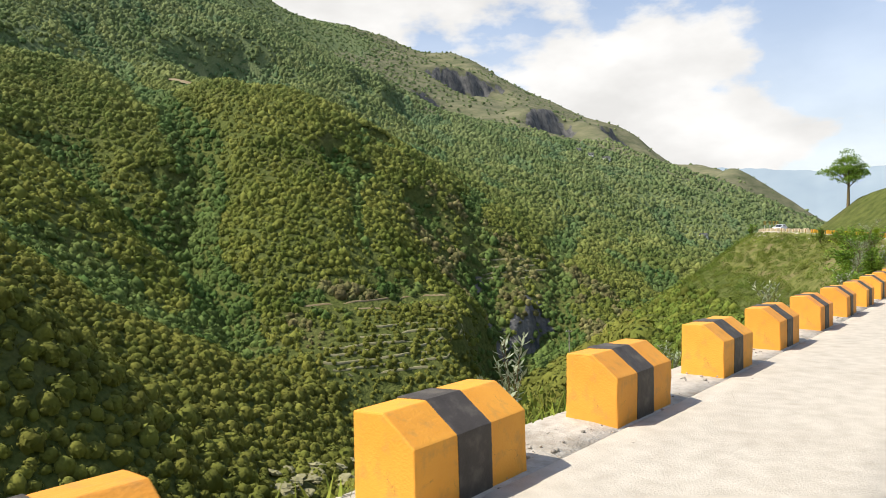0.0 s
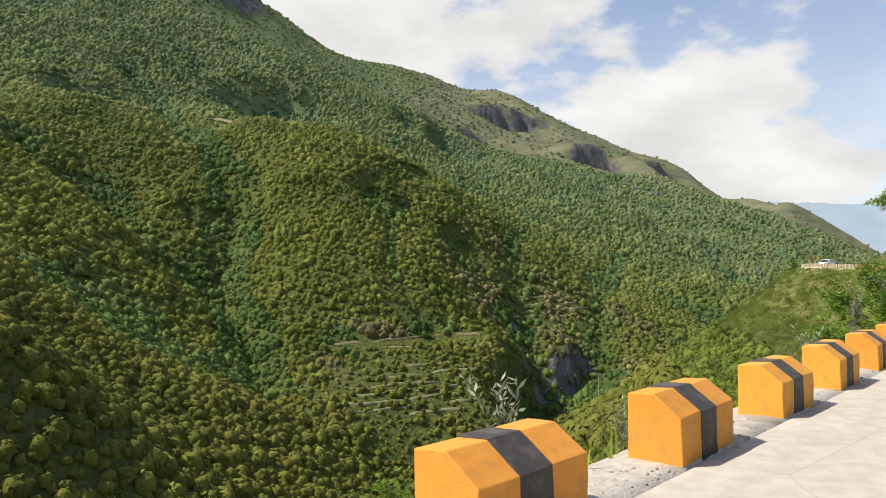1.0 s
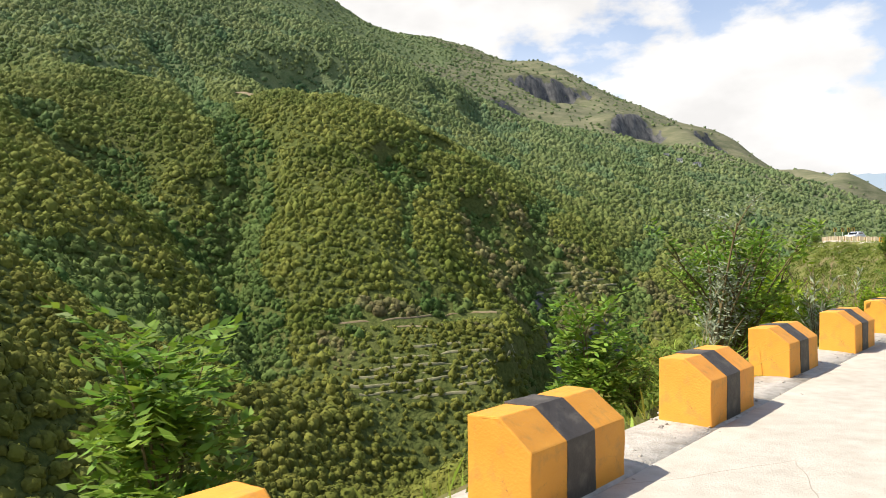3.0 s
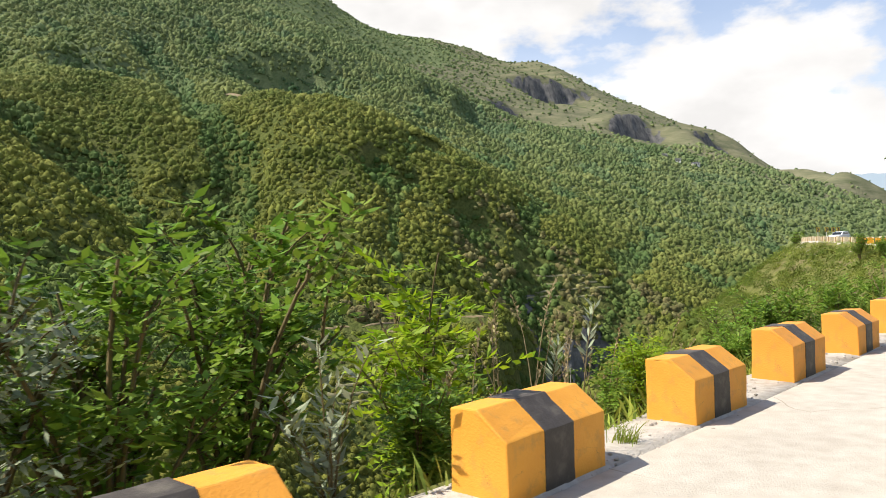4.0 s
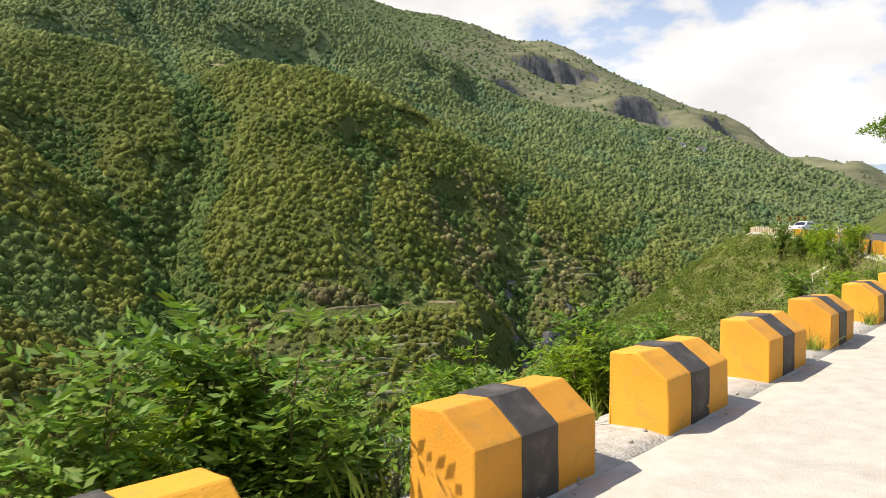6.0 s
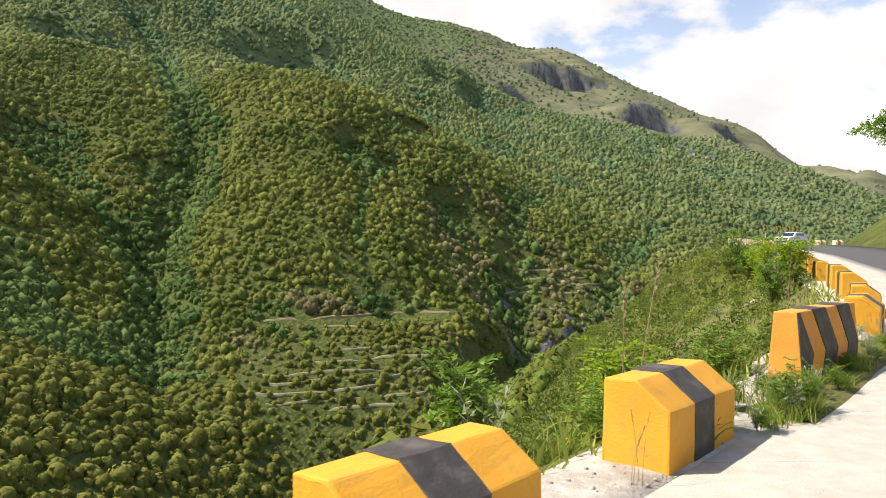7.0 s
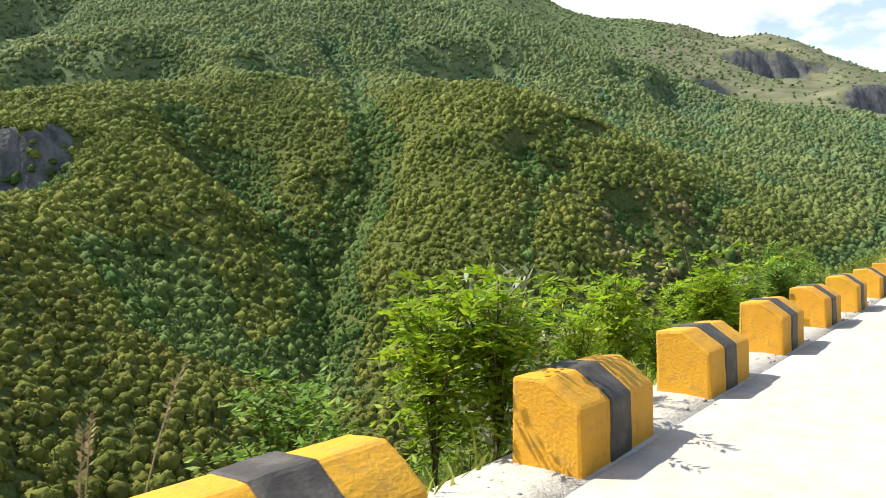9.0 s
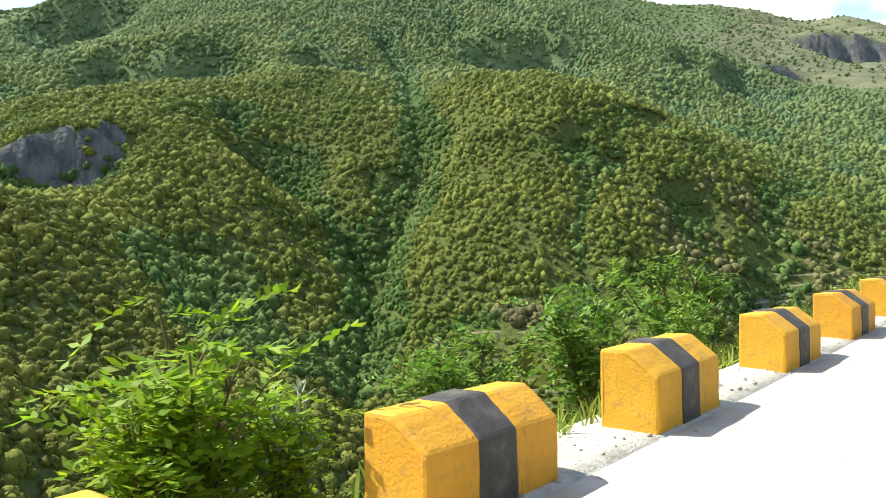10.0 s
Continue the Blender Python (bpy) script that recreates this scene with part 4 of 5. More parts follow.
tagged(clear, "small bare earth clearing high on the wooded slope", "clearing", kind="structure")


def house(x, y, w, d, h, turn):
    base = empty("house", pose(x, y, float(ground(np.array([x * 1.0]), np.array([y * 1.0]))[0]) + 0.5, 0, 0, turn))
    bm = bmesh.new()
    bmesh.ops.create_cube(bm, size=1.0, matrix=Matrix.Translation((0, 0, h / 2 - 1)) @ Matrix.Diagonal((w, d, h + 2, 1)))
    part("wall", bm, M_WHITE, base)
    part("roof", prism([(-d / 2 - 0.5, h - 0.1), (0, h + 1.5), (d / 2 + 0.5, h - 0.1)], -w / 2 - 0.5, w / 2 + 0.5, 0.05), M_ROCK, base, "grey pitched roof")
    for sx in (-0.28, 0.28):
        bm = bmesh.new()
        bmesh.ops.create_cube(bm, size=1.0, matrix=Matrix.Translation((sx * w, -d / 2 - 0.02, h * 0.55)) @ Matrix.Diagonal((1.1, 0.1, 1.2, 1)))
        part("window", bm, M_BLACK, base, "dark window")
    bm = bmesh.new()
    bmesh.ops.create_cube(bm, size=1.0, matrix=Matrix.Translation((0, -d / 2 - 0.02, 1.0)) @ Matrix.Diagonal((1.0, 0.1, 2.0, 1)))
    part("door", bm, M_STEM, base, "brown door")
    tagged(base, "small whitewashed farmhouse far off among trees", "house", "farmhouses on the slope")


for x, y, w, turn in ((200, 872, 8, 10), (181, 872, 6, -5), (168, 880, 5, 0), (259, 713, 7, 15)):
    house(x, y, w, 5, 2.8, turn)

# pale boulders of the stream bed at the valley bottom
rs = random.Random(31)
for k in range(26):
    u = rs.random()
    x, y = -41 + 15 * u + rs.gauss(0, 3.0), 166 + 46 * u + rs.gauss(0, 3.0)
    r = rs.uniform(0.8, 3.2)
    ob = part("boulder", lump(r, r * 0.8, r * 0.35, k + 80, 3, 0.45), M_WALLSTONE)
    ob.matrix_basis = pose(x, y, float(ground(np.array([x]), np.array([y]))[0]) + 0.5 + r * 0.15, rs.uniform(-20, 20), 0, rs.uniform(0, 360))
    tagged(ob, "pale grey boulder in the stream bed below", "boulder", "boulders of the stream bed")

# loose rubble where the shoulder breaks away beside the parapet
rr = random.Random(12)
for k in range(26):
    s, d = rr.uniform(91.3, 94.6), rr.uniform(0.1, 1.5)
    x, y, z, h = along(s, d)
    r = rr.uniform(0.06, 0.20)
    ob = part("stone", lump(r, r * 0.8, r * 0.7, k + 40, 2, 0.3), M_STONE)
    ob.matrix_basis = pose(x, y, z + float(np.interp(d, [0.6, 0.9, 1.25, 1.9], [0, -0.1, -0.36, -0.8])) + r * 0.2, rr.uniform(0, 90), 0, rr.uniform(0, 360))
    tagged(ob, "rough pale grey stone in the rubble by the parapet", "stone", "rubble by the parapet")

# ---------------------------------------------------------------- signs, pole and car at the bend


def tube(a, b, r0, r1, sides=7):
    bm = bmesh.new()
    a, b = Vector(a), Vector(b)
    q = (b - a).to_track_quat("Z", "Y").to_matrix()
    rings = [[bm.verts.new(p + q @ Vector((r * math.cos(6.2832 * i / sides), r * math.sin(6.2832 * i / sides), 0))) for i in range(sides)] for p, r in ((a, r0), (b, r1))]
    for i in range(sides):
        bm.faces.new((rings[0][i], rings[0][(i + 1) % sides], rings[1][(i + 1) % sides], rings[1][i]))
    bm.faces.new(rings[0][::-1])
    bm.faces.new(rings[1])
    return bm


def box(x, y, z, sx, sy, sz, bevel=0.0):
    bm = bmesh.new()
    bmesh.ops.create_cube(bm, size=1.0, matrix=Matrix.Translation((x, y, z)) @ Matrix.Diagonal((sx, sy, sz, 1)))
    if bevel:
        bmesh.ops.bevel(bm, geom=bm.edges[:], offset=bevel, segments=2, affect="EDGES")
    return bm


def chevron_sign(x, y, z, turn):
    base = empty("chevron_sign", pose(x, y, z, 0, 0, turn))
    part("post", tube((0, 0.03, -0.9), (0, 0.03, 2.0), 0.04, 0.04), M_WHITE, base)
    part("panel", box(0, 0, 1.75, 0.62, 0.03, 0.8, 0.006), M_SIGN, base, "dull yellow panel")
    bm = bmesh.new()
    pts = [(-0.24, 2.08), (-0.02, 2.08), (0.24, 1.75), (-0.02, 1.42), (-0.24, 1.42), (0.02, 1.75)]
    front = [bm.verts.new((px, -0.022, pz)) for px, pz in pts]
    back = [bm.verts.new((px, -0.012, pz)) for px, pz in pts]
    bm.faces.new(front)
    bm.faces.new(back[::-1])
    for i in range(6):
        bm.faces.new((front[i], back[i], back[(i + 1) % 6], front[(i + 1) % 6]))
    part("arrow", bm, M_BLACK, base, "black chevron arrow")
    return tagged(base, "road bend sign with a black chevron on a post", "road sign", "chevron signs at the bend")


M_SIGN = material("sign_yellow", ((0.42, 0.33, 0.06), (0.55, 0.42, 0.08)), 4, rough=0.5, bump=0.05)
for s in (179.5, 182.2, 184.0, 185.3):
    x, y, z, h = along(s, 0.95)
    chevron_sign(x, y, z + 0.3, 12)

pole = empty("utility_pole", pose(33.7, 193.8, -32.8, 0, 0, 25))
part("post", tube((0, 0, -1), (0, 0, 9.4), 0.16, 0.11, 8), M_STONE, pole)
part("crossarm", box(0, 0, 9.4 - 0.5, 2.0, 0.12, 0.14, 0.01), M_STONE, pole)
for k in (-0.85, 0, 0.85):
    part("insulator", tube((k, 0, 9.4 - 0.43), (k, 0, 9.4 - 0.15), 0.07, 0.05), M_WHITE, pole)
tagged(pole, "grey concrete utility pole standing in the valley scrub", "pole")

M_CARWHITE = material("car_paint", ((0.75, 0.76, 0.78), (0.80, 0.81, 0.82)), 2, rough=0.25, bump=0, spec=0.6)
M_GLASS = material("car_glass", ((0.015, 0.02, 0.025), (0.03, 0.035, 0.04)), 2, rough=0.08, bump=0, spec=0.8)
M_TYRE = material("tyre", ((0.02, 0.02, 0.02), (0.035, 0.035, 0.035)), 8, rough=0.9, bump=0.2)


def car(x, y, z, turn):
    base = empty("car", pose(x, y, z, 0, 0, turn))
    lower = [(-2.15, 0.35), (-2.2, 0.75), (-2.05, 0.95), (-1.0, 1.02), (1.9, 1.05), (2.15, 0.9), (2.2, 0.4)]
    upper = [(-1.1, 1.0), (-0.45, 1.52), (0.2, 1.62), (1.5, 1.58), (1.95, 1.04)]

    def hull(outline, half, inset):
        bm = bmesh.new()
        mid = sum(p[1] for p in outline) / len(outline)
        l, r = [[bm.verts.new((px, sg * (half - inset * max(0, pz - 1.0)), pz)) for px, pz in outline] for sg in (-1, 1)]
        bm.faces.new(l)
        bm.faces.new(r[::-1])
        for i in range(len(outline)):
            j = (i + 1) % len(outline)
            bm.faces.new((l[i], r[i], r[j], l[j]))
        bmesh.ops.recalc_face_normals(bm, faces=bm.faces)
        bmesh.ops.bevel(bm, geom=bm.edges[:], offset=0.05, segments=2, affect="EDGES")
        return bm

    part("body", hull(lower, 0.88, 0.0), M_CARWHITE, base)
    part("cabin", hull(upper, 0.82, 0.22), M_CARWHITE, base)
    part("windscreen", hull([(-1.06, 1.05), (-0.50, 1.50), (-0.44, 1.50), (-0.98, 1.05)], 0.70, 0.1), M_GLASS, base, "dark windscreen")
    for sg in (-1, 1):
        part("side_window", box(0.55, sg * 0.765, 1.28, 1.7, 0.05, 0.34, 0.02), M_GLASS, base, "dark side window")
        part("headlight", box(-2.16, sg * 0.62, 0.78, 0.08, 0.34, 0.16, 0.02), M_GLASS, base, "headlight")
    part("bumper", box(-2.2, 0, 0.45, 0.12, 1.6, 0.2, 0.03), M_TYRE, base, "dark bumper")
    for wx in (-1.35, 1.35):
        for sg in (-1, 1):
            wheel = part("wheel", tube((wx, sg * 0.68, 0.34), (wx, sg * 0.9, 0.34), 0.34, 0.34, 16), M_TYRE, base)
            part("rim", tube((wx, sg * 0.89, 0.34), (wx, sg * 0.915, 0.34), 0.2, 0.19, 12), M_STONE, wheel, "grey wheel rim")
    return tagged(base, "white estate car on the road at the bend", "car")


car(*along(180, -2.2)[:3], math.degrees(along(180)[3]))


def roadside_tree(x, y, top, reach):
    """A tall tree: tapered trunk, rising limbs, and a loose crown of leafy clumps with gaps."""
    r = np.random.RandomState(3)
    foot = float(ground(np.array([x]), np.array([y]))[0]) - 0.3
    base = empty("tree", pose(x, y, foot))
    tall = top - foot
    part("trunk", tube((0, 0, 0), (0.3, 0.1, tall * 0.8), 0.34, 0.12, 9), M_STEM, base)
    ends = []
    for k in range(9):
        a, low = k * 2.4, tall * r.uniform(0.38, 0.72)
        out = reach * r.uniform(0.55, 0.95)
        tip = (out * math.cos(a), out * math.sin(a), low + tall * r.uniform(0.12, 0.26))
        part("limb", tube((0.2, 0.05, low), tip, 0.13, 0.03, 6), M_STEM, base)
        ends += [np.array(tip), 0.55 * np.array(tip) + 0.45 * np.array((0.2, 0, low + 1.5))]
    ends += [np.array((r.randn(), r.randn(), tall * 0.92)) for _ in range(4)]
    vs, fs, n = [], [], 0
    for k, p in enumerate(ends):
        for _ in range(3):
            v, f = leaf_template(200 + k, 130, 0.20, 0.8)
            v = v * r.uniform(0.9, 1.7) + p + r.randn(3) * 0.7
            vs.append(v), fs.append(f + n)
            n += len(v)
    soup("crown", np.concatenate(vs), np.concatenate(fs), M_LEAF, base, "loose grey-green leafy crown")
    return tagged(base, "tall leafy roadside tree on the cut bank by the bend", "tree")


roadside_tree(83.0, 147.0, 16.6, 4.2)

# ---------------------------------------------------------------- roadside plants


def blade_arrays(points, width, normal):
    """A ribbon along points (n x 3) that tapers to a tip."""
    p = np.asarray(points)
    n = len(p)
    side = np.cross(np.gradient(p, axis=0), normal)
    side /= np.linalg.norm(side, axis=1, keepdims=True) + 1e-9
    w = width * np.linspace(1, 0.12, n)[:, None]
    v = np.concatenate([p - side * w / 2, p + side * w / 2])
    f = [(i, i + 1, n + i + 1, n + i) for i in range(n - 1)]
    return v, np.array(f)


class Pile:
    """Collects pieces of one mesh."""

    def __init__(self):
        self.v, self.f, self.n = [], [], 0

    def add(self, v, f):
        self.v.append(np.asarray(v, float))
        self.f.append(np.asarray(f) + self.n)
        self.n += len(v)

    def leaf(self, base, way, up, length, width):
        """A pointed leaf with a fold along its middle."""
        way, up = np.asarray(way, float), np.asarray(up, float)
        way = way / (np.linalg.norm(way) + 1e-9)
        side = np.cross(way, up)
        side /= np.linalg.norm(side) + 1e-9
        nrm = np.cross(side, way)
        b = np.asarray(base, float)
        mid = b + way * length * 0.5
        self.add([b, mid + side * width / 2 - nrm * width * 0.12, b + way * length, mid - side * width / 2 - nrm * width * 0.12], [(0, 1, 2, 3)])

    def stem(self, pts, r):
        pts = np.asarray(pts, float)
        a = np.array([[math.cos(k * 2.094), math.sin(k * 2.094), 0] for k in range(3)])
        rad = r * np.linspace(1, 0.35, len(pts))
        v = np.concatenate([p + a * q for p, q in zip(pts, rad)])
        f = [(3 * i + k, 3 * i + (k + 1) % 3, 3 * i + 3 + (k + 1) % 3, 3 * i + 3 + k) for i in range(len(pts) - 1) for k in range(3)]
        self.add(v, f)

    def make(self, name, mat, parent, label=""):
        return soup(name, np.concatenate(self.v), np.concatenate(self.f), mat, parent, label)


def arch(r, reach, height, n=7, lean=None):
    a = r.uniform(0, 6.283) if lean is None else lean
    u = np.linspace(0, 1, n)
    out = reach * u ** 1.5
    bend = a + 0.5 * (r.rand() - 0.5) * u
    return np.stack([out * np.cos(bend), out * np.sin(bend), height * (u - 0.18 * u ** 3) / 0.82], 1)


def at_share(path, k):
    """The point at share k of a path of seven points."""
    return np.array([np.interp(k * 6, range(7), path[:, i]) for i in range(3)])


def feathery_shrub(seed, leaf_mat, leaf_name, stems_n=10, fronds=9, pairs=8, size=0.07, spread=0.45):
    """Arching stems and side twigs that carry drooping fronds of paired leaflets; 1 m tall."""
    r = np.random.RandomState(seed)
    base, stems, leaves = empty("shrub"), Pile(), Pile()
    paths = []
    for _ in range(stems_n):
        p = arch(r, r.uniform(0.06, spread), r.uniform(0.5, 1.0))
        stems.stem(p, 0.009)
        paths.append((p, 0.30))
        for _ in range(2):
            k = r.uniform(0.35, 0.85)
            q = at_share(p, k) + arch(r, r.uniform(0.08, 0.24), r.uniform(0.05, 0.22))
            stems.stem(q, 0.005)
            paths.append((q, 0.15))
    for p, low in paths:
        for k in np.linspace(low, 1.0, fronds if low > 0.2 else fronds // 2):
            c = at_share(p, k)
            a = r.uniform(0, 6.283)
            way = np.array([math.cos(a), math.sin(a), r.uniform(-0.3, 1.1)])
            length, droop = r.uniform(0.10, 0.24), r.uniform(0.1, 0.9)
            for q in np.linspace(0.1, 1, pairs):
                spot = c + way * length * q - np.array([0, 0, droop * length * q * q])
                for sg in (-1, 1):
                    side = np.cross(way, (0, 0, 1.0)) * sg
                    leaves.leaf(spot, side + way * 0.7 + np.array([0, 0, r.uniform(-0.7, 0.4)]), (0.7 * r.randn(), 0.7 * r.randn(), 1), size * r.uniform(0.7, 1.25), size * 0.36)
    stems.make("branch_frame", M_STEM, base)
    leaves.make("foliage", leaf_mat, base, leaf_name)
    return base


def leafy_shrub(seed, leaf_mat, leaf_name, stems_n=14, leaf_n=2500, spread=0.5, size=0.052):
    """A rounded bush of many stems with broad leaves all along them; 1 m tall."""
    r = np.random.RandomState(seed)
    base, stems, leaves = empty("shrub"), Pile(), Pile()
    paths = []
    for _ in range(stems_n):
        p = arch(r, r.uniform(0.08, spread), r.uniform(0.5, 1.0))
        stems.stem(p, 0.014)
        paths.append(p)
        for _ in range(3):
            k = r.uniform(0.35, 0.9)
            c = np.array([np.interp(k * 6, range(7), p[:, i]) for i in range(3)])
            q = c + arch(r, r.uniform(0.08, 0.28), r.uniform(0.06, 0.26))
            stems.stem(q, 0.007)
            paths.append(q)
    for _ in range(leaf_n):
        p = paths[r.randint(len(paths))]
        k = r.uniform(0.25, 1.0)
        c = np.array([np.interp(k * 6, range(7), p[:, i]) for i in range(3)]) + r.randn(3) * 0.02
        a = r.uniform(0, 6.283)
        leaves.leaf(c, (math.cos(a), math.sin(a), r.uniform(-0.4, 0.8)), (0.5 * r.randn(), 0.5 * r.randn(), 1), size * r.uniform(0.7, 1.5), size * 0.42)
    stems.make("branch_frame", M_STEM, base)
    leaves.make("foliage", leaf_mat, base, leaf_name)
    return base


def silvery_weed(seed):
    """A few upright stems with long grey-green leaves; 1 m tall."""
    r = np.random.RandomState(seed)
    base, stems, leaves = empty("weed"), Pile(), Pile()
    for _ in range(10):
        p = arch(r, r.uniform(0.05, 0.42), r.uniform(0.5, 1.02))
        stems.stem(p, 0.010)
        for k in np.linspace(0.15, 1.0, 22):
            c = np.array([np.interp(k * 6, range(7), p[:, i]) for i in range(3)])
            a = r.uniform(0, 6.283)
            leaves.leaf(c, (math.cos(a), math.sin(a), r.uniform(0.1, 1.2)), (0.4 * r.randn(), 0.4 * r.randn(), 1), r.uniform(0.08, 0.155), 0.034)
    stems.make("branch_frame", M_STEM, base)
    leaves.make("foliage", M_SILVER, base, "long grey-green leaves")
    return tagged(base, "silvery long-leaved weed behind the guard blocks", "weed", "silvery weeds on the verge")


def grass_clump(seed, mat):
    """Reed-like blades that stand up, arch over and cross each other."""
    r = np.random.RandomState(seed)
    pile = Pile()
    for k in range(95):
        tall = r.uniform(0.25, 1.0)
        p = arch(r, tall * r.uniform(0.12, 0.8), tall * r.uniform(0.75, 1.0), 6)
        p[:, 2] -= 0.35 * tall * np.linspace(0, 1, 6) ** 3 * r.rand()
        p = p + np.array([r.randn() * 0.16, r.randn() * 0.16, 0])
        v, f = blade_arrays(p, r.uniform(0.014, 0.040), r.randn(3))
        pile.add(v, f)
    ob = pile.make("grass_clump", mat, None)
    return tagged(ob, "long green grass clump on the road verge", "grass", "grass clumps on the verge")


def dry_stalks(seed, plume):
    r = np.random.RandomState(seed)
    base = empty("dry_stalk")
    for _ in range(2 if plume else 4):
        stem, head = Pile(), Pile()
        p = arch(r, r.uniform(0.03, 0.30), r.uniform(0.55, 1.0))
        p = p + np.array([r.randn() * 0.10, r.randn() * 0.10, 0])
        stem.stem(p, 0.0045)
        for k in np.linspace(0.62 if plume else 0.72, 1.0, 30 if plume else 22):
            c = np.array([np.interp(k * 6, range(7), p[:, i]) for i in range(3)])
            a = r.uniform(0, 6.283)
            head.leaf(c, (math.cos(a), math.sin(a), 1.1), (r.randn(), r.randn(), 1), 0.065 if plume else 0.026, 0.012)
        whole = stem.make("stem", M_STRAW, base)
        tagged(head.make("seed_head", M_SILVER if plume else M_STRAW, whole), "pale feathery seed head", kind="stuff")
    return tagged(base, "tall dry straw-coloured stalks with seed heads", "dry weed", "dry stalks on the verge")


def group_of(makers):
    made = [f() for f in makers]
    return {"masters": made, "used": 0}


def fern(seed):
    return tagged(feathery_shrub(seed, M_LEAF, "small paired green leaflets"), "feathery green shrub on the bank below the road", "shrub", "feathery shrubs on the bank")


def bright(seed):
    return tagged(feathery_shrub(seed, M_BRIGHT, "bright yellow-green leaflets", 10, 7, 8, 0.060, 0.34), "bright yellow-green feathery shrub in full sun", "shrub", "bright shrubs on the bank")


def big(seed):
    return tagged(leafy_shrub(seed, M_LEAF, "broad green leaves"), "dense leafy green bush beside the guard blocks", "bush", "leafy bushes on the bank")


def silver_bush(seed):
    return tagged(leafy_shrub(seed, M_SILVER, "small grey-green leaves", 7, 1500, 0.24, 0.032), "tall slender silvery-leaved shrub on the bank", "shrub", "silvery shrubs on the bank")


def small_fern(seed):
    return tagged(feathery_shrub(seed, M_LEAF, "small paired green leaflets", 9, 9, 6, 0.070), "low feathery green shrub on the bank below the road", "shrub", "feathery shrubs on the bank")


KINDS = {
    "small": group_of([lambda k=k: small_fern(100 + k) for k in range(4)]),
    "silverbush": group_of([lambda k=k: silver_bush(80 + k) for k in range(2)]),
    "fern": group_of([lambda k=k: fern(k) for k in range(4)]),
    "bright": group_of([lambda k=k: bright(10 + k) for k in range(3)]),
    "big": group_of([lambda k=k: big(20 + k) for k in range(3)]),
    "silver": group_of([lambda k=k: silvery_weed(30 + k) for k in range(4)]),
    "grass": group_of([lambda k=k: grass_clump(40 + k, M_GRASS) for k in range(3)]),
    "hay": group_of([lambda k=k: tagged(grass_clump(70 + k, M_STRAW), "dry tangled straw-coloured grass clump on the verge", "grass", "dry grass clumps on the verge") for k in range(2)]),
    "stalk": group_of([lambda k=k: dry_stalks(50 + k, False) for k in range(3)]),
    "plume": group_of([lambda k=k: dry_stalks(60 + k, True) for k in range(2)]),
}
plant_rng = random.Random(21)


def bank_level(d):
    return float(np.interp(d, [0.6, 0.9, 1.25, 1.9, 3, 5, 8, 11], [0, -0.1, -0.36, -0.82, -1.52, -2.92, -5.32, -8.3]))


def plant(kind, s, d, height, wide=1.0):
    """One plant on the bank, at arc length s and d metres out."""
    x, y, z, h = along(s, d)
    w = height * wide * plant_rng.uniform(0.85, 1.15)
    m = pose(x, y, z + (bank_level(d) if d > 0 else 0.02) - 0.03, plant_rng.uniform(-5, 5), plant_rng.uniform(-5, 5), plant_rng.uniform(0, 360)) @ Matrix.Diagonal((w, w, height, 1))
    g = KINDS[kind]
    if g["used"] < len(g["masters"]):
        g["masters"][g["used"]].matrix_basis = m
    else:
        first = g["masters"][plant_rng.randrange(len(g["masters"]))]
        copy_thing(first, m @ Matrix.Diagonal((1 / first.scale.x, 1 / first.scale.y, 1 / first.scale.z, 1)))
    g["used"] += 1


# kind: arc length, metres out, height
for row in [(47.6, 2.8, 3.6), (46.4, 2.4, 3.09), (58.5, 2.4, 1.95), (123.5, 3.0, 2.63), (173.7, 2.4, 2.94), (104.6, 1.9, 1.5), (117.0, 2.2, 1.7)]:
    plant("big", *row, 1.0)
for row in [(50.2, 3.0, 3.6), (52.6, 1.4, 1.22), (53.1, 1.6, 1.21), (87.6, 1.4, 0.93), (87.5, 1.7, 1.3), (105.6, 1.3, 1.9), (106.2, 1.1, 1.75), (107.5, 1.1, 1.3), (110.1, 1.9, 2.1), (113.6, 1.9, 2.35), (114.2, 1.6, 1.3), (113.1, 1.6, 1.7), (110.8, 1.5, 1.3)]:
    plant("bright", *row, 1.0)
for row in [(28.9, 1.8, 1.66), (34.4, 2.2, 2.27), (39.4, 1.6, 1.83), (48.8, 1.6, 1.39), (56.2, 1.6, 1.32), (57.3, 1.8, 1.3), (58.7, 1.8, 1.65), (59.1, 1.7, 1.61), (61.8, 1.6, 1.53), (62.9, 1.7, 1.57), (67.6, 2.2, 1.63), (71.4, 2.0, 1.98), (135.9, 2.4, 0.45), (70.4, 1.7, 1.79), (85.1, 1.9, 1.42), (109.0, 1.7, 1.1), (112.0, 1.7, 1.1), (116.0, 1.7, 1.3), (118.3, 1.7, 1.9), (121.0, 1.8, 1.6)]:
    plant("fern", *row, 0.9)
for row in [(42.0, 1.3, 1.07), (41.5, 1.3, 0.9), (42.5, 1.4, 1.0), (42.1, 1.6, 1.37), (49.0, 1.3, 0.87), (54.3, 1.2, 0.85), (63.3, 1.1, 0.73), (82.4, 1.2, 0.45), (85.4, 1.1, 0.58), (89.4, 1.3, 0.57)]:
    plant("grass", *row, 1.3)
for row in [(42.3, 1.5, 1.89), (41.9, 1.5, 1.62), (51.5, 2.2, 2.71)]:
    plant("plume", *row, 1)
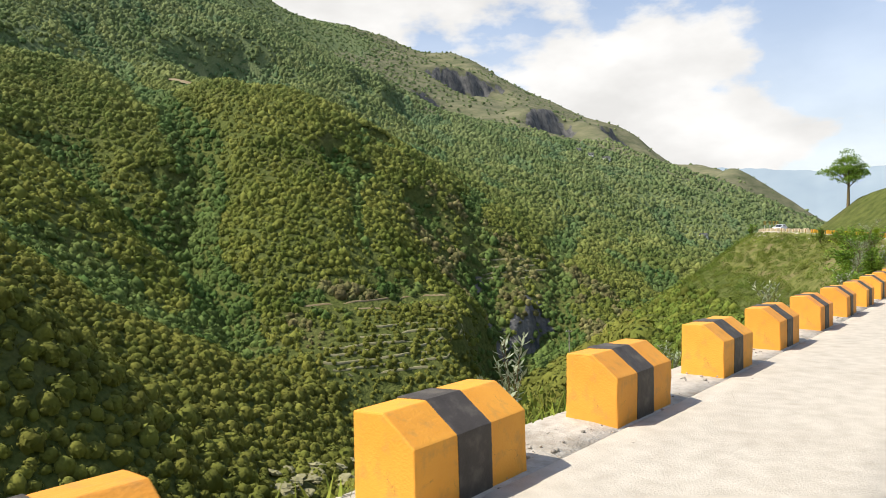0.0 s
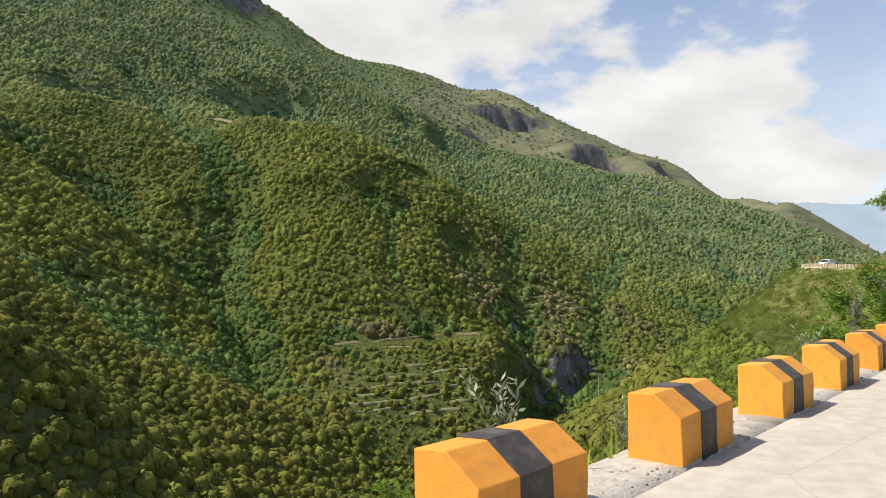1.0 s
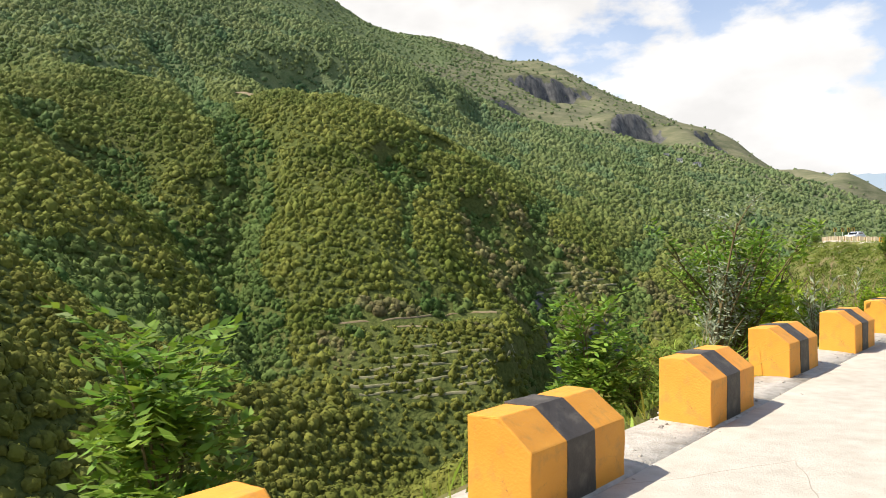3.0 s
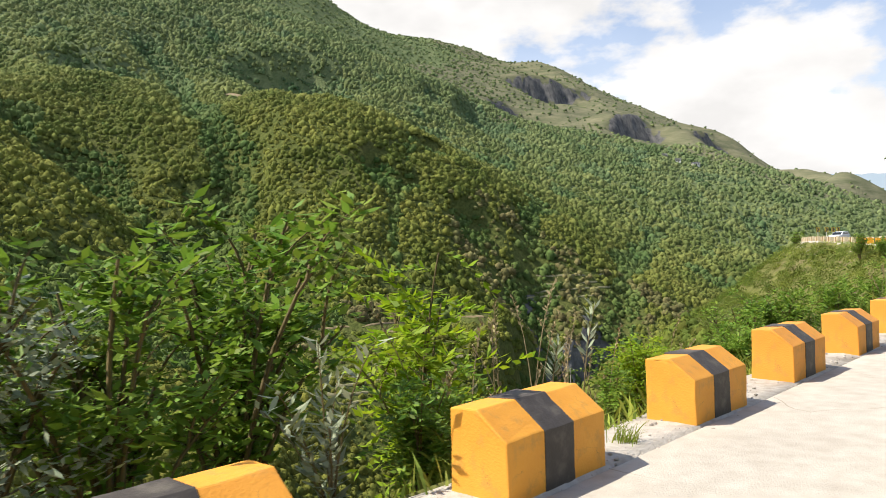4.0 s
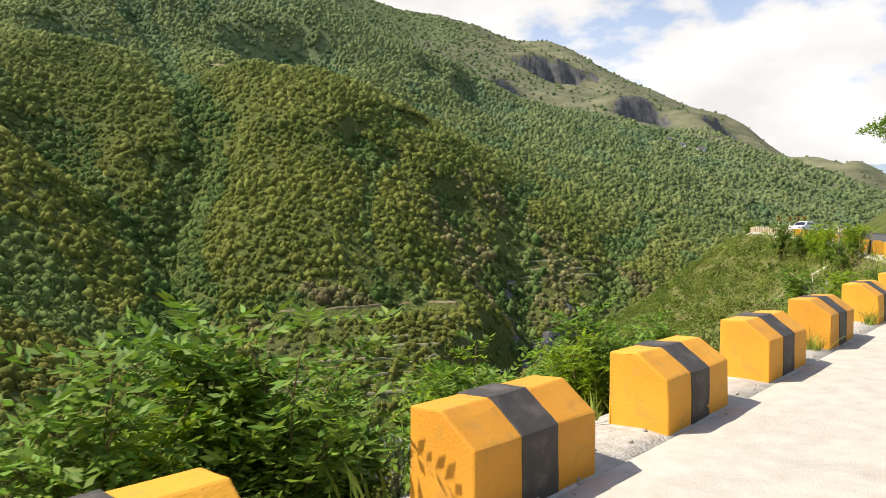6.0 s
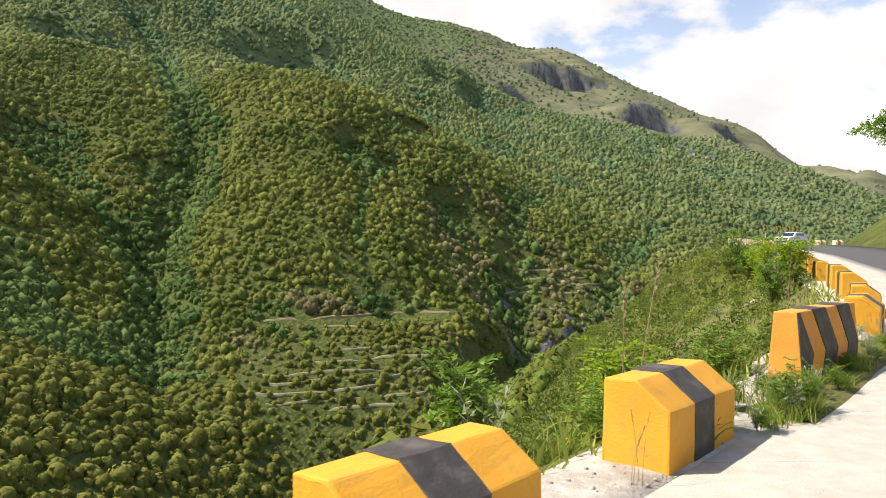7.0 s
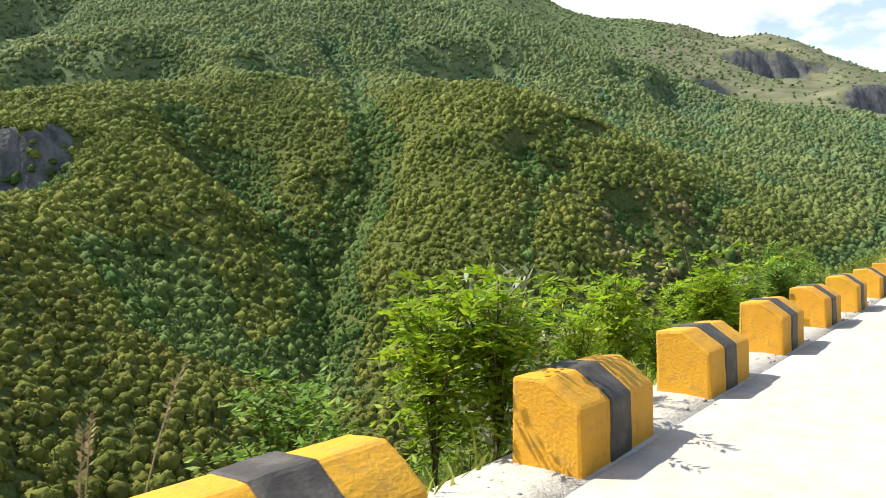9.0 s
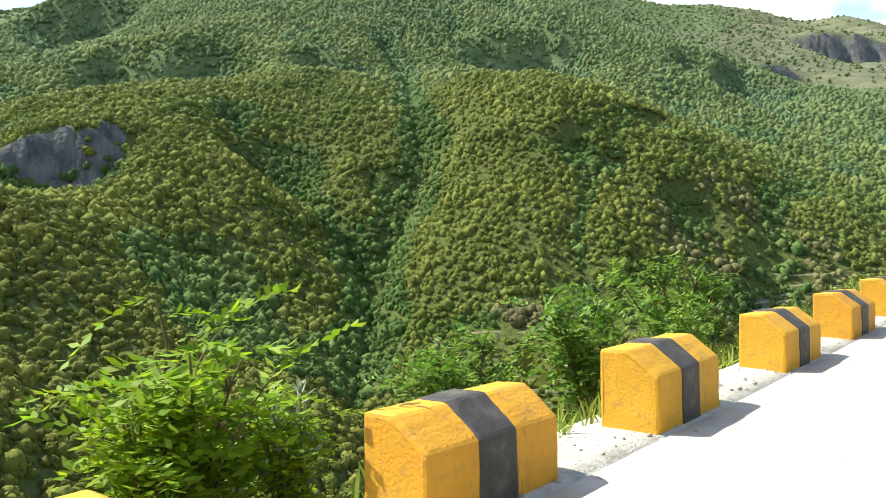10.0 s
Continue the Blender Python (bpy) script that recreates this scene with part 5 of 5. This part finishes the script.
for row in [(3.3, 1.5, 1.26), (14.0, 1.4, 1.25), (16.1, 1.3, 0.73), (25.5, 1.6, 1.39), (23.9, 1.3, 0.71), (47.6, 1.3, 1.57), (69.2, 1.3, 0.52), (84.9, 1.7, 1.25), (106.9, 1.6, 1.9), (108.4, 1.5, 1.2), (114.3, 1.5, 1.26)]:
    plant("silver", *row, 0.8)
for row in [(31.4, 1.8, 2.07), (45.4, 2.6, 3.6)]:
    plant("silverbush", *row, 0.9)
for row in [(50.5, 1.4, 1.65), (49.8, 1.4, 1.59), (51.6, 1.6, 1.65), (49.2, 2.0, 2.71), (50.7, 2.2, 2.69), (51.8, 2.0, 2.25), (53.5, 1.4, 1.6), (66.3, 1.3, 1.34), (68.7, 1.3, 1.15), (66.8, 1.2, 1.08), (66.9, 1.1, 1.06), (64.7, 1.3, 1.6), (65.1, 1.3, 1.68), (65.9, 1.4, 1.67), (86.7, 1.0, 1.96), (102.9, 1.5, 1.7)]:
    plant("stalk", *row, 1)

# dry tangled grass
for k in range(46):
    s = plant_rng.uniform(57.5, 69.5) if k < 34 else plant_rng.uniform(47.5, 54)
    plant("hay" if k % 3 else "grass", s, plant_rng.uniform(0.9, 2.3), plant_rng.uniform(0.4, 0.85), 1.2)

for k in range(44):
    plant(("grass", "hay", "grass", "small")[k % 4], plant_rng.uniform(59.5, 68.5), plant_rng.uniform(0.95, 2.1), plant_rng.uniform(0.7, 1.15), 1.0)

# a leafy hedge on the bank
for k in range(20):
    plant(("fern", "bright", "fern", "small")[k % 4], 70.6 + 0.36 * k + plant_rng.uniform(-0.2, 0.2), plant_rng.uniform(1.4, 3.0), plant_rng.uniform(1.05, 1.75), 1.0)

# lesser growth between them
for s in np.arange(-6, 150, 0.62):
    lush = float(smoothstep(34, 46, s)) * 0.6 + float(smoothstep(70, 84, s)) * 0.35
    if plant_rng.random() < 0.30 + lush:
        d = 1.15 + 2.6 * plant_rng.random() ** 1.4
        kind = plant_rng.choice(("small", "small", "grass", "grass", "silver", "stalk", "big", "bright") if s > 38 else ("small", "silver", "silver", "grass", "small"))
        plant(kind, float(s) + plant_rng.uniform(-0.3, 0.3), d, plant_rng.uniform(0.45, 0.95) * (0.8 if s < 38 else 0.62 if s > 96 else 1.0) * (0.75 if kind in ("grass", "bright") else 1.0))

# weeds at the foot of the parapet
for s in np.arange(86.6, 94.2, 0.2):
    plant(plant_rng.choice(("grass", "silver", "small", "grass")), float(s), plant_rng.uniform(-0.36, -0.08), plant_rng.uniform(0.16, 0.40), 1.1)
for s, d, hgt in ((50.2, 0.25, 0.3), (63.1, 0.2, 0.42), (65.4, 0.3, 0.38), (68.3, 0.2, 0.25), (26.0, 0.3, 0.2), (29.0, 0.35, 0.22), (12.6, 0.15, 0.28), (85.9, 0.2, 0.5), (79.0, 0.2, 0.4), (82.0, 0.1, 0.42), (71.2, 0.15, 0.35)):
    plant("grass", s, d, hgt, 1.1)

# growth between the last block and the parapet
for _ in range(26):
    plant(plant_rng.choice(("grass", "grass", "silver", "stalk", "small")), plant_rng.uniform(86.45, 88.3), plant_rng.uniform(-0.25, 1.0), plant_rng.uniform(0.25, 0.6), 1.0)
for _ in range(14):
    plant(plant_rng.choice(("grass", "stalk", "stalk")), plant_rng.uniform(91.2, 93.8), plant_rng.uniform(-0.2, 0.9), plant_rng.uniform(0.35, 0.75), 1.0)
plant("stalk", 84.75, 0.12, 0.55)
for s, d, hgt in ((64.3, 1.2, 0.7), (64.75, 1.0, 0.6), (65.2, 1.1, 0.75), (65.7, 1.0, 0.65), (23.0, 1.2, 0.5), (24.6, 1.2, 0.55), (20.2, 1.2, 0.45), (61.0, 1.2, 0.6)):
    plant("grass", s, d, hgt, 1.2)

# short verge grass, and gravel on the block footings
gr = np.random.RandomState(9)
pile_v, pile_f, base_n = [], [], 0
count = 15000
s = gr.uniform(-10, 150, count)
d = 0.66 + 2.2 * gr.rand(count) ** 1.3
dense = value_noise(s / 3.5, d * 0.6, 14) * 0.8 + 0.55 * smoothstep(35, 48, s) - 0.10
sel = gr.rand(count) < dense
s, d = s[sel], d[sel]
x, y, z, h = along(s, d)
z = z + np.interp(d, [0.6, 0.9, 1.25, 1.9, 3], [-0.02, -0.1, -0.36, -0.82, -1.52])
n = len(s)
a, lean, tall = gr.rand(n) * 6.283, 0.03 + 0.16 * gr.rand(n), 0.09 + 0.30 * gr.rand(n) ** 2
w = 0.008 + 0.010 * gr.rand(n)
ca, sa = np.cos(a), np.sin(a)
v = np.stack([np.stack([x - sa * w, y + ca * w, z], 1), np.stack([x + sa * w, y - ca * w, z], 1),
              np.stack([x + ca * lean * 0.4 + sa * w * 0.8, y + sa * lean * 0.4 - ca * w * 0.8, z + tall * 0.6], 1), np.stack([x + ca * lean, y + sa * lean, z + tall], 1)], 1).reshape(-1, 3)
f = np.arange(4 * n).reshape(-1, 4)
tagged(soup("verge_grass", v, f, M_GRASS), "short sunlit grass growing along the road verge", "grass", kind="stuff")

count = 5200
s, d = gr.uniform(-12, 125, count), gr.normal(0.30, 0.28, count)
keep = (d > -0.45) & (d < 0.95)
s, d = s[keep], d[keep]
x, y, z, h = along(s, d)
size = 0.005 + 0.022 * gr.rand(len(s)) ** 3
z = z + np.where(d < 0, -0.03, np.interp(d, [0, 0.6, 0.95], [-0.01, -0.01, -0.12]))
pebbles = [crown_template(70 + k, 1, 0, flat=0.7, rough=0.3, skirt=-2) for k in range(4)]
scatter("gravel", [(v_, f_) for v_, f_ in pebbles][:4], x, y, z, size, M_STONE, "loose pale gravel between the guard blocks", "gravel", 8, sink=0.2)
